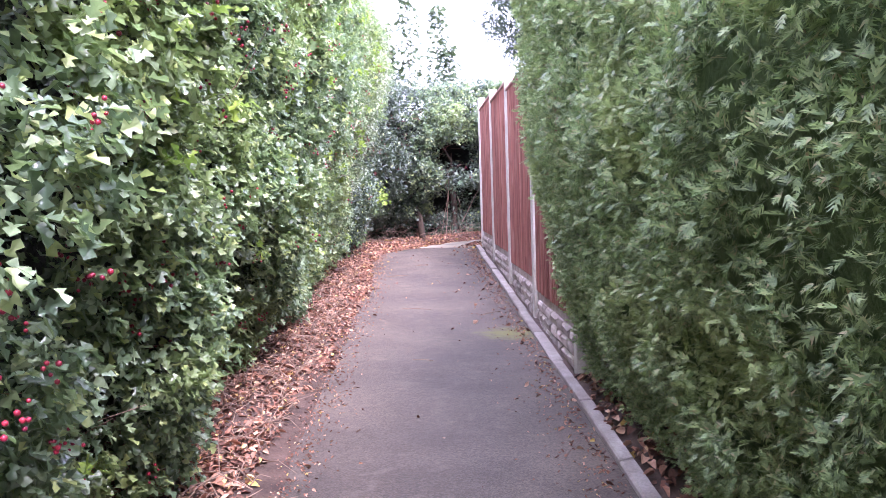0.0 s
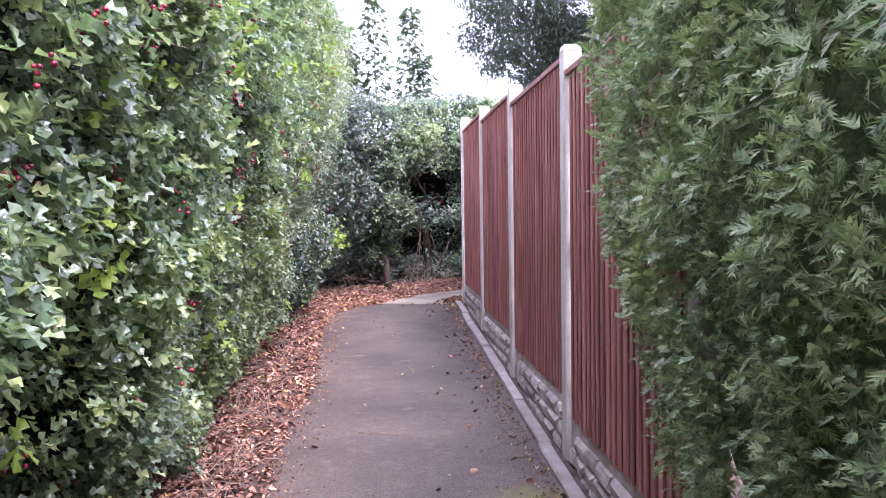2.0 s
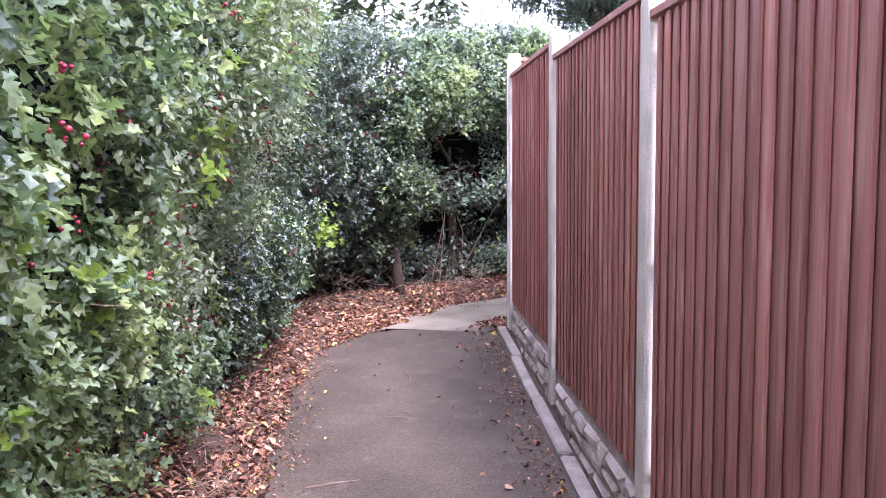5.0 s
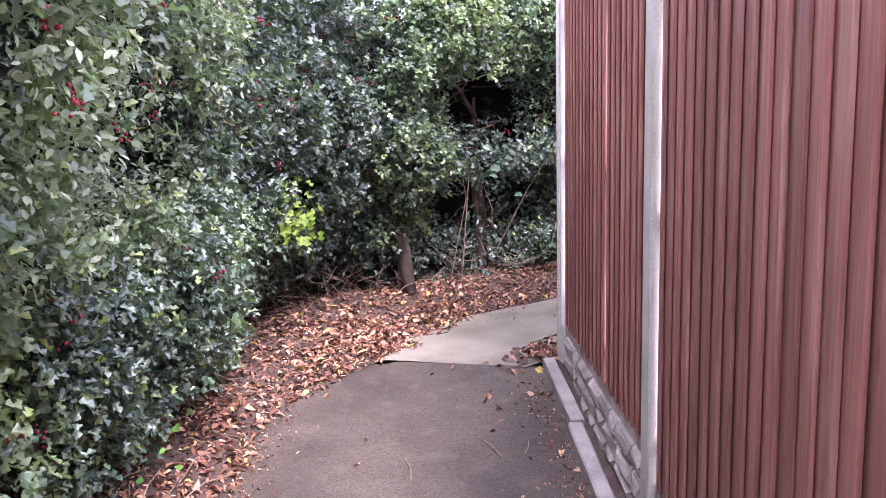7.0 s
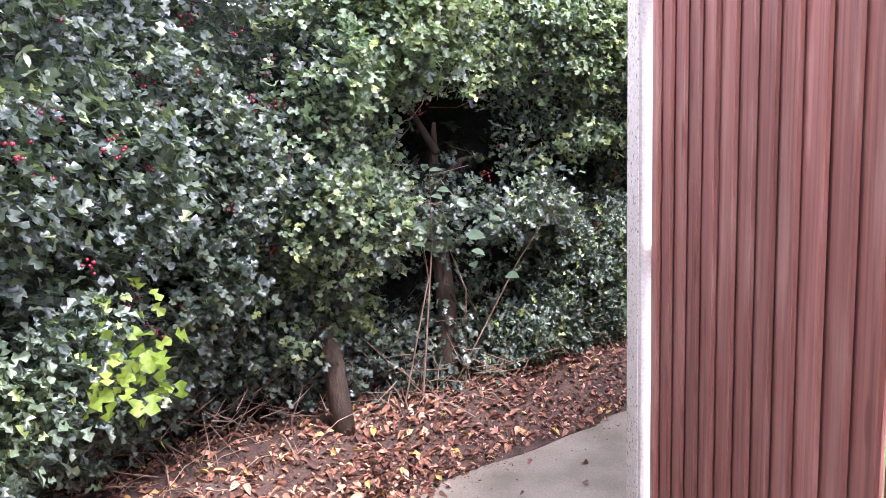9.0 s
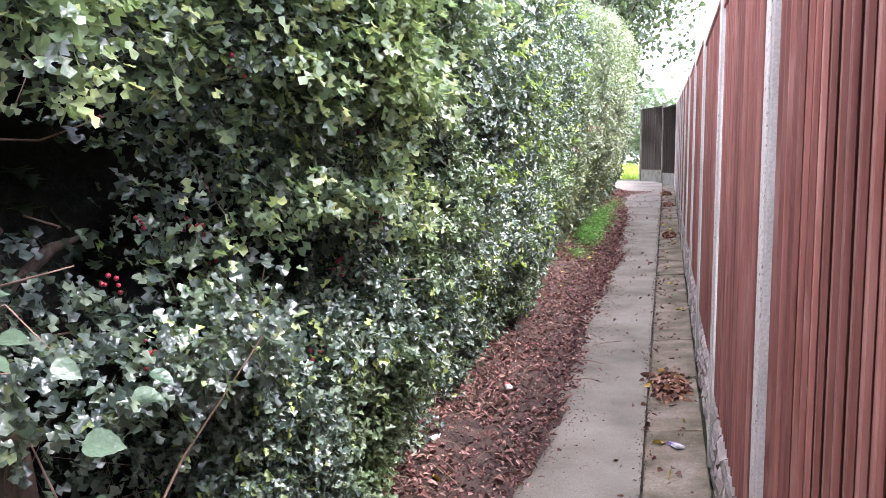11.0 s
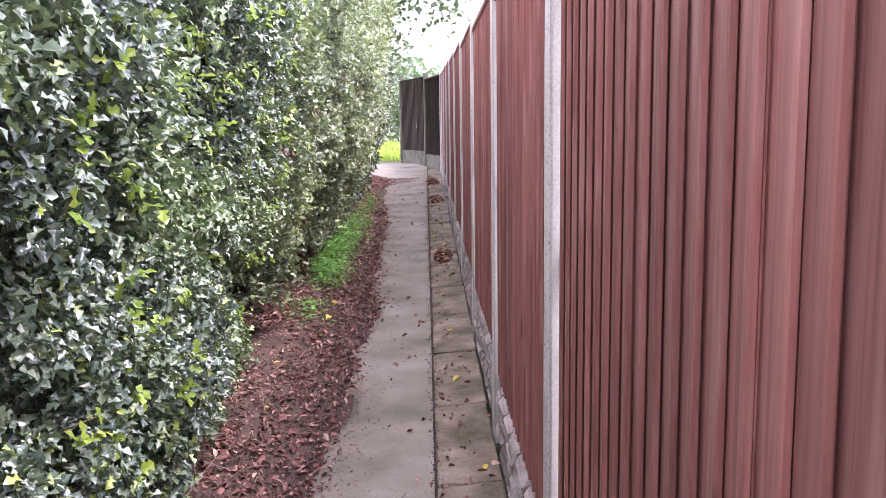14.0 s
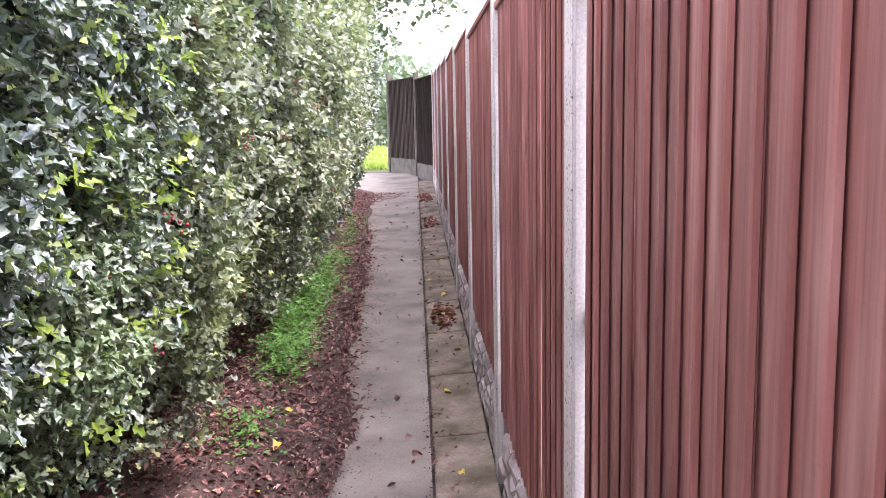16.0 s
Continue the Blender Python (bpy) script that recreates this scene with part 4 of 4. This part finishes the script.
def settle_parts(*roots):
    for r in roots:
        for c in r.children:
            c.matrix_parent_inverse = r.matrix_basis.inverted()


def crown(rng, name, centre, radii, clumps, per, size, kind, mat, parent, spread=0.35):
    u = unit(rng.normal(0, 1, (clumps, 3)))
    r = rng.uniform(0.35, 1.0, clumps) ** 0.6
    c = np.array(centre) + u * np.array(radii) * r[:, None] * (1 + 0.35 * vnoise(u * 2.3 + 5, 9))[:, None]
    pos = (c[:, None] + rng.normal(0, spread, (clumps, per, 3)) * np.array([1, 1, 0.55])).reshape(-1, 3)
    d = unit(rng.normal(0, 1, pos.shape) + np.array([0, 0, -0.2]))
    n = unit(rng.normal(0, 0.6, pos.shape) + np.array([0, 0, 1]))
    ob = part(name, leaves_mesh(name, pos, d, n, size * rng.uniform(0.6, 1.2, len(pos)), kind), mat, parent)
    ob["kind"] = "stuff"
    return c


def tree(rng, name, x, y, trunk_h, centre_z, radii, clumps, per, size, kind, mat, label, rad=0.16, limbs=9, spread=0.35, lean=(0.0, 0.0)):
    z0 = g(x, y)
    root = empty(name, pose(x, y, z0), label, "tree")
    c = crown(rng, "crown", (lean[0], lean[1], centre_z), radii, clumps, per, size, kind, mat, root, spread)
    bm = tube(bmesh.new(), [(0, 0, -0.1), (0.05, 0.02, trunk_h * 0.5), (lean[0] * 0.15, 0.05 + lean[1] * 0.15, trunk_h), (0.1 + lean[0], lean[1], centre_z + radii[2] * 0.5)], [rad * 1.3, rad, rad * 0.8, rad * 0.2], 9)
    part("trunk", bm, M_BARK, root, smooth=True)
    for i in range(limbs):
        e = Vector(c[rng.integers(len(c))])
        s = Vector((lean[0] * 0.15, lean[1] * 0.15, trunk_h * rng.uniform(0.8, 1.1)))
        part("limb", tube(bmesh.new(), [s, s.lerp(e, 0.5) + Vector((0, 0, 0.2)), e], [rad * 0.45, rad * 0.28, rad * 0.08], 6), M_BARK, root, smooth=True)
    return root


def trees():
    rng = np.random.default_rng(23)
    tree(rng, "pine_tree", 3.9, 12.5, 3.8, 6.0, (3.0, 3.0, 2.2), 170, 260, 0.2, "needle", M_PINE, "dark green pine tree behind the fence", 0.2, 16, 0.27)
    x, y = uv(19.4, 1.95)
    tree(rng, "broadleaf_tree", x, y, 2.4, 4.9, (3.0, 3.0, 2.5), 460, 55, 0.14, "broad", M_TREE, "broad dark green tree leaning over the hedge", 0.17, 10, 0.33, uv(3.4, 0.9))
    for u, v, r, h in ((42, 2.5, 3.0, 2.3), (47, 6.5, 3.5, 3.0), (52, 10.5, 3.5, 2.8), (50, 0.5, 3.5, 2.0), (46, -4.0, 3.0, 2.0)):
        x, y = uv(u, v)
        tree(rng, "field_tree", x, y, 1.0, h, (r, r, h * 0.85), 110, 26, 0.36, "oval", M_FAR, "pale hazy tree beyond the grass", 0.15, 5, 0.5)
    # young stems above the shrubs at the bend
    for i, (x, y, h) in enumerate(((-0.95, 3.0, 4.6), (-0.55, 3.3, 4.3), (-0.2, 3.2, 3.5), (-1.5, 2.9, 3.7), (-1.25, 3.2, 4.0))):
        root = empty("sapling", pose(x, y, g(x, y)), "slim young sycamore stem rising above the shrubs", "sapling", "saplings at the bend")
        lean = rng.normal(0, 0.12, 2)
        pts = [(0, 0, 0), (lean[0] * 0.4, lean[1] * 0.4, h * 0.5), (lean[0], lean[1], h)]
        part("stem", tube(bmesh.new(), pts, [0.018, 0.012, 0.004], 6), M_BARK, root, smooth=True)
        m = 800
        t = rng.uniform(0.36, 1.0, m)
        reach = 0.34 * (1.15 - t) / 0.6 + 0.05
        an = rng.uniform(0, 6.28, m)
        pos = np.column_stack([lean[0] * t + np.cos(an) * reach * rng.uniform(0.1, 1, m), lean[1] * t + np.sin(an) * reach * rng.uniform(0.1, 1, m), t * h + rng.normal(0, 0.04, m)])
        d = np.column_stack([np.cos(an), np.sin(an), np.full(m, -0.25)])
        ob = part("leaves", leaves_mesh("leaves", pos, d, rng.normal(0, 0.35, (m, 3)) + np.array([0, 0, 1]), 0.1 * rng.uniform(0.5, 1.2, m), "palm"), M_TREE, root)
        ob["kind"] = "stuff"


def bend_trunks():
    rng = np.random.default_rng(31)
    for x, y, h, r, lean, label in ((-0.88, 1.62, 1.15, 0.05, (-0.24, 0.2), "thin bare trunk leaning in the shrubs"), (-0.33, 2.08, 1.5, 0.055, (0.0, 0.3), "ivy-covered old hawthorn trunk")):
        root = empty("shrub_trunk", pose(x, y, g(x, y)), label, "trunk")
        part("trunk", tube(bmesh.new(), [(0, 0, -0.05), (lean[0] * 0.3 + 0.02, lean[1] * 0.3, h * 0.35), (lean[0] * 0.7 - 0.02, lean[1] * 0.7, h * 0.7), (lean[0], lean[1], h)], [r * 1.25, r, r * 0.75, r * 0.2], 9), M_BARK, root, smooth=True)
        for k in range(2 if h > 1 else 0):
            a = Vector((lean[0] * 0.6, lean[1] * 0.6, h * rng.uniform(0.5, 0.9)))
            b = a + Vector((rng.normal(0, 0.35), rng.normal(0.15, 0.1), rng.uniform(0.1, 0.4)))
            part("branch", tube(bmesh.new(), [a, a.lerp(b, 0.5) + Vector((0.03, 0, 0.05)), b], [r * 0.4, r * 0.3, r * 0.12], 6), M_BARK, root, smooth=True)


def ivy():
    rng = np.random.default_rng(37)
    root = empty("ivy", pose(-0.33, 2.0, 0.0), "dark glossy ivy climbing an old trunk", "ivy")
    m = 260
    z = rng.uniform(0.1, 1.4, m)
    an = rng.uniform(2.6, 6.8, m)
    r = 0.07 + rng.exponential(0.04, m)
    pos = np.column_stack([np.cos(an) * r, 0.08 + z * 0.17 + np.sin(an) * r, z])
    d = np.column_stack([np.cos(an) * 0.6, np.sin(an) * 0.6, rng.normal(-0.5, 0.3, m)])
    ob = part("leaves", leaves_mesh("leaves", pos, d, np.column_stack([np.cos(an), np.sin(an), np.full(m, 0.4)]) + rng.normal(0, 0.3, (m, 3)), 0.05 * rng.uniform(0.6, 1.2, m), "lobed"), M_DARK, root)
    ob["kind"] = "stuff"


# ---- things on the ground ----
def scatter_leaves(name, rng, xy, lift, size, mat, label, curl=0.5, kind="oval", flat=0.5, parent=None, cat="leaf litter"):
    n = len(xy)
    z = gz(xy[:, 0], xy[:, 1]) + lift
    an = rng.uniform(0, 6.28, n)
    d = np.column_stack([np.cos(an), np.sin(an), rng.normal(0, flat * 0.5, n)])
    nr = rng.normal(0, flat, (n, 3)) + np.array([0, 0, 1])
    me = leaves_mesh(name, np.column_stack([xy, z]), d, nr, size * rng.uniform(0.5, 1.3, n), kind, 0.5, curl)
    return tagged(part(name, me, mat), label, cat, kind="stuff")


def litter():
    rng = np.random.default_rng(41)
    s = rng.uniform(7.5, HEDGE.length - 0.3, 66000)
    u = s - S_U0
    rim = [(x, y) for y, x in zip(AS_Y, AS_X) if y < 0] + [uv(a, b) for a, b in zip(VL_U, VL_V) if a > -0.5]
    rim_s = np.array([HEDGE.nearest(x, y) for x, y in rim])
    rim_o = np.array([np.hypot(*(HEDGE.at(np.array([q]))[0][0] - np.array(r))) for q, r in zip(rim_s, rim)])
    order = np.argsort(rim_s)
    lim = np.interp(s, rim_s[order], rim_o[order]) + 0.05
    o = -0.35 + (lim + 0.35) * rng.beta(1.3, 1.1, len(s)) + 0.06 * vnoise(np.stack([s * 1.7, 0 * s, 0 * s], -1), 8)
    keep = rng.uniform(0, 1, len(s)) < np.where(s < 12, 1, np.where(u < 13, 1.0, 0.7))
    s, o = s[keep], o[keep]
    p, n = HEDGE.at(s)
    mound = 0.05 * np.exp(-((o - 0.15) / 0.3) ** 2)
    lift = mound + rng.uniform(0.008, 0.045, len(s)) - 0.02 * np.clip((o - 0.4) / 0.2, 0, 1)
    size = (0.034 + 0.006 * (u[keep] < 1.5) + 0.003 * np.exp(-((u[keep] + 0.8) / 1.8) ** 2)) * rng.choice([0.6, 0.9, 1.25], len(s))
    damp = u[keep] + rng.normal(0, 0.8, len(s)) > 2.0
    for here, mat, label in ((~damp, M_DEAD, "thick drift of dry brown dead leaves below the hedge"), (damp, M_DAMP, "trodden damp red-brown leaf litter below the holly hedge")):
        scatter_leaves("leaf_litter", rng, (p + n * o[:, None])[here], lift[here], size[here], mat, label, kind="oval")
    # thin scatter on the asphalt, the verge and the concrete
    n1 = 240
    y = rng.uniform(-14, -0.1, n1)
    x = np.where(rng.uniform(0, 1, n1) < 0.7, -0.1 - rng.exponential(0.1, n1), rng.uniform(-1.5, -0.15, n1))
    ok = x > -1.5
    scatter_leaves("scattered_leaves", rng, np.column_stack([x, y])[ok], rng.uniform(0.012, 0.022, ok.sum()), 0.035, M_DEAD, "scattered dead leaves on the asphalt by the kerb", kind="broad")
    y = rng.uniform(-14, 0, 1800)
    x = rng.uniform(-0.03, 0.3, 1800)
    scatter_leaves("verge_leaves", rng, np.column_stack([x, y])[y < -7.8], 0.035 + 0 * y[y < -7.8], 0.05, M_DEAD, "dead leaves on the soil under the cypress hedge", kind="broad")
    uu = rng.uniform(0.1, 22, 900)
    vv = np.where(rng.uniform(0, 1, 900) < 0.75, rng.uniform(0.03, 0.29, 900), rng.uniform(0.3, 1.0, 900))
    ok = vv < 0.95
    x, y = uv(uu[ok], vv[ok])
    scatter_leaves("gutter_leaves", rng, np.column_stack([x, y]), rng.uniform(0.014, 0.03, ok.sum()), 0.032, M_DAMP, "dead leaves scattered on the concrete and in the gutter", kind="broad")
    uu = rng.uniform(0.3, 22, 15000)
    vv = np.interp(uu, VL_U, VL_V) + rng.normal(0.02, 0.14, 15000)
    x, y = uv(uu, vv)
    scatter_leaves("leaf_crumbs", rng, np.column_stack([x, y]), rng.uniform(0.005, 0.011, 15000), 0.0125, M_DAMP, "crumbled leaf bits along the edge of the concrete", kind="oval")
    uu = rng.uniform(0.3, 20, 5200)
    vv = np.where(rng.uniform(0, 1, 5200) < 0.6, rng.normal(0.3, 0.02, 5200), np.abs(rng.normal(0.02, 0.05, 5200)))
    x, y = uv(uu, vv)
    scatter_leaves("joint_dirt", rng, np.column_stack([x, y]), rng.uniform(0.008, 0.02, 5200), 0.011, M_DIRT, "dark crumbs of soil and leaf in the gutter joints", kind="oval", cat="dirt")
    yy = rng.uniform(-13.5, -0.3, 6500)
    xx = np.where(rng.uniform(0, 1, 6500) < 0.65, -1.55 + rng.normal(0, 0.1, 6500), -0.13 - rng.exponential(0.09, 6500))
    scatter_leaves("asphalt_crumbs", rng, np.column_stack([xx, yy]), rng.uniform(0.008, 0.016, 6500), 0.019, M_DEAD, "crumbled leaf bits along the edge of the asphalt", kind="oval")
    for cu, cv, ru, rv, m in ((4.75, 0.17, 0.3, 0.1, 420), (12.3, 0.15, 0.4, 0.09, 260), (0.0, 0.1, 0.3, 0.14, 160), (17.5, 0.16, 0.5, 0.1, 220), (20.5, 0.2, 0.6, 0.12, 300)):
        a = rng.normal(0, 0.5, (m, 2))
        x, y = uv(cu + a[:, 0] * ru, cv + a[:, 1] * rv)
        h = 0.06 * np.exp(-(a ** 2).sum(1)) * rng.uniform(0.2, 1, m) + 0.015
        scatter_leaves("leaf_heap", rng, np.column_stack([x, y]), h, 0.045, M_DEAD, "small heap of brown leaves and twigs in the gutter", kind="broad", cat="leaf heap")
    for k in range(26):
        uu, vv = (rng.uniform(2, 16), rng.uniform(0.05, 0.28)) if k < 14 else (rng.uniform(2, 14), rng.uniform(1.0, 1.4))
        x, y = uv(uu, vv)
        xy = np.array([[x, y]])
        scatter_leaves("yellow_leaf", rng, xy, np.array([0.03 if k < 14 else 0.055]), 0.06, M_YELLOW, "single fallen yellow leaf on the ground", kind="broad", cat="leaf")
    # fallen twigs
    for k in range(60):
        if k < 25:
            x, y, h = rng.uniform(-1.9, -1.4), rng.uniform(-12, 0), 0.05
        elif k < 48:
            x, y = uv(rng.uniform(1, 14), rng.uniform(0.4, 1.1))
            h = 0.016
        else:
            x, y, h = rng.uniform(-1.4, -0.2), rng.uniform(-9, -1), 0.016
        L, an = rng.uniform(0.08, 0.28), rng.uniform(0, 6.28)
        dx, dy = math.cos(an) * L, math.sin(an) * L
        zs = [g(x, y) + h, g(x + dx * 0.5, y + dy * 0.5) + h + 0.004, g(x + dx, y + dy) + h]
        bm = tube(bmesh.new(), [(x, y, zs[0]), (x + dx * 0.5 + 0.01, y + dy * 0.5, zs[1]), (x + dx, y + dy, zs[2])], [0.003, 0.0028, 0.0015], 5)
        tagged(part("fallen_twig", bm, M_TWIG), "thin dry twig lying on the path", "twig", "fallen twigs")
    # dry stalks in the litter
    bm = bmesh.new()
    for k in range(1500):
        s0 = rng.uniform(8, 16) if k < 800 else rng.uniform(8, S_U0 + 9)
        p, n = HEDGE.at(np.array([s0]))
        q = p[0] + n[0] * rng.uniform(-0.25, 0.5)
        an, L = rng.uniform(0, 6.28), rng.uniform(0.08, 0.32)
        a = Vector((q[0], q[1], g(*q) + 0.05))
        b = a + Vector((math.cos(an) * L, math.sin(an) * L, rng.uniform(0, 0.12)))
        tube(bm, [a, a.lerp(b, 0.5) + Vector((0, 0, 0.03)), b], [0.003, 0.0025, 0.0012], 4)
    tagged(part("dry_stalks", bm, M_TWIG), "dry broken stalks lying in the leaf drift", "stalks", kind="stuff")


def wrappers():
    for (u, v), mat, mat2, rot, w, d, label in ((((4.38, 1.11)), M_WRAP, M_RED, 60, 0.035, 0.11, "crumpled white and red wrapper on dead leaves"), (((3.72, 0.15)), M_WRAP, M_PURPLE, 70, 0.05, 0.09, "crumpled purple and white wrapper in the gutter"),
                                               (((3.45, 1.3)), M_WRAP, M_WRAP, 20, 0.03, 0.12, "flattened white carton on dead leaves")):
        x, y = uv(u, v)
        z = g(x, y) + (0.075 if v > 0.5 else 0.032)
        root = empty("wrapper", pose(x, y, z, 8, 5, rot), label, "litter")
        for nm, mm, x0, x1 in (("body", mat, -d / 2, d * 0.15), ("printed_end", mat2, d * 0.15 + 0.0005, d / 2)):
            bm = add_box(bmesh.new(), x0, x1, -w / 2, w / 2, -0.008, 0.008, 0.004)
            rnd = random.Random(int(u * 100))
            for q in bm.verts:
                q.co += Vector((rnd.uniform(-1, 1), rnd.uniform(-1, 1), rnd.uniform(-1, 1))) * 0.004
            part(nm, bm, mm, root)


def weeds():
    rng = np.random.default_rng(51)
    for u, v, h, m in ((9.9, 1.27, 0.14, 260), (11.0, 1.25, 0.26, 700), (11.5, 1.24, 0.36, 1100), (12.4, 1.24, 0.4, 1300), (13.3, 1.22, 0.34, 1000), (14.6, 1.22, 0.25, 320), (16.0, 1.22, 0.2, 260), (17.2, 1.22, 0.2, 200)):
        x, y = uv(u, v)
        a = rng.normal(0, 1, (m, 2)) * np.array([0.2, 0.09])
        px, py = uv(a[:, 0], a[:, 1])
        z = h * rng.uniform(0.05, 1, m) * np.exp(-(a[:, 0] / 0.35) ** 2)
        an = rng.uniform(0, 6.28, m)
        d = np.column_stack([np.cos(an), np.sin(an), rng.uniform(-0.2, 0.7, m)])
        m = len(z)
        root = empty("weed_clump", pose(x, y, g(x, y) + 0.02), "bright green weeds at the hedge foot", "weeds", "weeds along the hedge")
        ob = part("leaves", leaves_mesh("leaves", np.column_stack([px, py, z]), d, rng.normal(0, 0.5, (m, 3)) + np.array([0, 0, 1]), 0.034 * rng.uniform(0.5, 1.2, m), "lobed"), M_WEED, root)
        ob["kind"] = "stuff"
    # bramble at the dark gap and a weed by the asphalt
    for x, y, z, m, sz, mat, lab in ((*uv(0.9, 1.55), 1.1, 14, 0.09, M_BRAMBLE, "pale broad bramble leaves on arching stems"), (*uv(1.2, 1.5), 1.0, 8, 0.085, M_BRAMBLE, "pale broad bramble leaves on arching stems"), (-2.12, -1.4, 0.16, 90, 0.06, M_WEED, "bright green broad-leaved weed in the leaf drift")):
        root = empty("bramble", pose(x, y, g(x, y)), lab, "bramble")
        pos = rng.normal(0, 1, (m, 3)) * np.array([0.16, 0.16, 0.14]) + np.array([0, 0, z])
        ob = part("leaves", leaves_mesh("leaves", pos, np.column_stack([rng.normal(0.2, 0.7, m), rng.normal(-0.6, 0.5, m), rng.normal(-0.1, 0.3, m)]), rng.normal(0, 0.3, (m, 3)) + np.array([0.1, -0.5, 1]), sz * rng.uniform(0.5, 1.0, m), "serrate"), mat, root)
        ob["kind"] = "stuff"
        for k in range(2):
            e = Vector(pos[k])
            part("stem", tube(bmesh.new(), [(0.1 * k - 0.2, 0.15, 0.0), (e.x * 0.5, 0.1, e.z * 0.7), e], [0.005, 0.004, 0.002], 5), M_TWIG, root)
    # patch of leaves deep in the shrubs at the bend, light put into their colour
    root = empty("lit_leaves", pose(-1.5, 0.28, 0.0), "yellow-green leaves with light through the shrubs put into their colour", "leaves")
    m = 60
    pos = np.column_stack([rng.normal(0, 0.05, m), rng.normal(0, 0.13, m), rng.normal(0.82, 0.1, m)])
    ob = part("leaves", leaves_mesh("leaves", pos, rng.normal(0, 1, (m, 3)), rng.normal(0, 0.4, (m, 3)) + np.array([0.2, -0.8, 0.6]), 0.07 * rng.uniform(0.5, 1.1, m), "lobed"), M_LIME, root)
    ob["kind"] = "stuff"
    # large sycamore leaves hanging over the bend
    root = empty("sycamore_spray", pose(-0.7, 2.0, 0.0), "large drooping sycamore leaves over the bend", "leaves")
    m = 16
    pos = np.column_stack([rng.normal(0, 0.13, m), rng.normal(-0.5, 0.06, m), rng.normal(2.1, 0.1, m)])
    ob = part("leaves", leaves_mesh("leaves", pos, np.column_stack([rng.normal(0, 0.5, m), rng.normal(-0.4, 0.3, m), rng.normal(-0.7, 0.2, m)]), rng.normal(0, 0.3, (m, 3)) + np.array([0, -1, 0.7]), 0.15 * rng.uniform(0.7, 1.2, m), "palm"), M_TREE, root)
    ob["kind"] = "stuff"
    for k in range(4):
        part("stem", tube(bmesh.new(), [(0, 0.3, 2.0), (0.0, 0.1, 2.25), pos[k]], [0.006, 0.005, 0.003], 5), M_TWIG, root)
    # grass beyond the bend
    m = 9000
    u, v = rng.uniform(25.5, 36, m), rng.uniform(-1, 7, m)
    ok = ~((u < 27.2) & (v < 3.0))
    x, y = uv(u[ok], v[ok])
    k = ok.sum()
    d = np.column_stack([rng.normal(0, 0.35, k), rng.normal(0, 0.35, k), np.ones(k)])
    nr = rng.normal(0, 1, (k, 3))
    me = leaves_mesh("grass", np.column_stack([x, y, gz(x, y) - 0.05]), d, nr, 0.22 * rng.uniform(0.5, 1.2, k), "oval", 0.2, 0.3)
    tagged(part("grass", me, M_GRASS), "bright sunlit yellow-green rough grass", "grass", kind="stuff")


ground_sheet()
right_verge()
soil_strip()
asphalt()
concrete_path()
hedges()
trees()
bend_trunks()
ivy()
litter()
wrappers()
weeds()
kerb()
gutter()
fences()
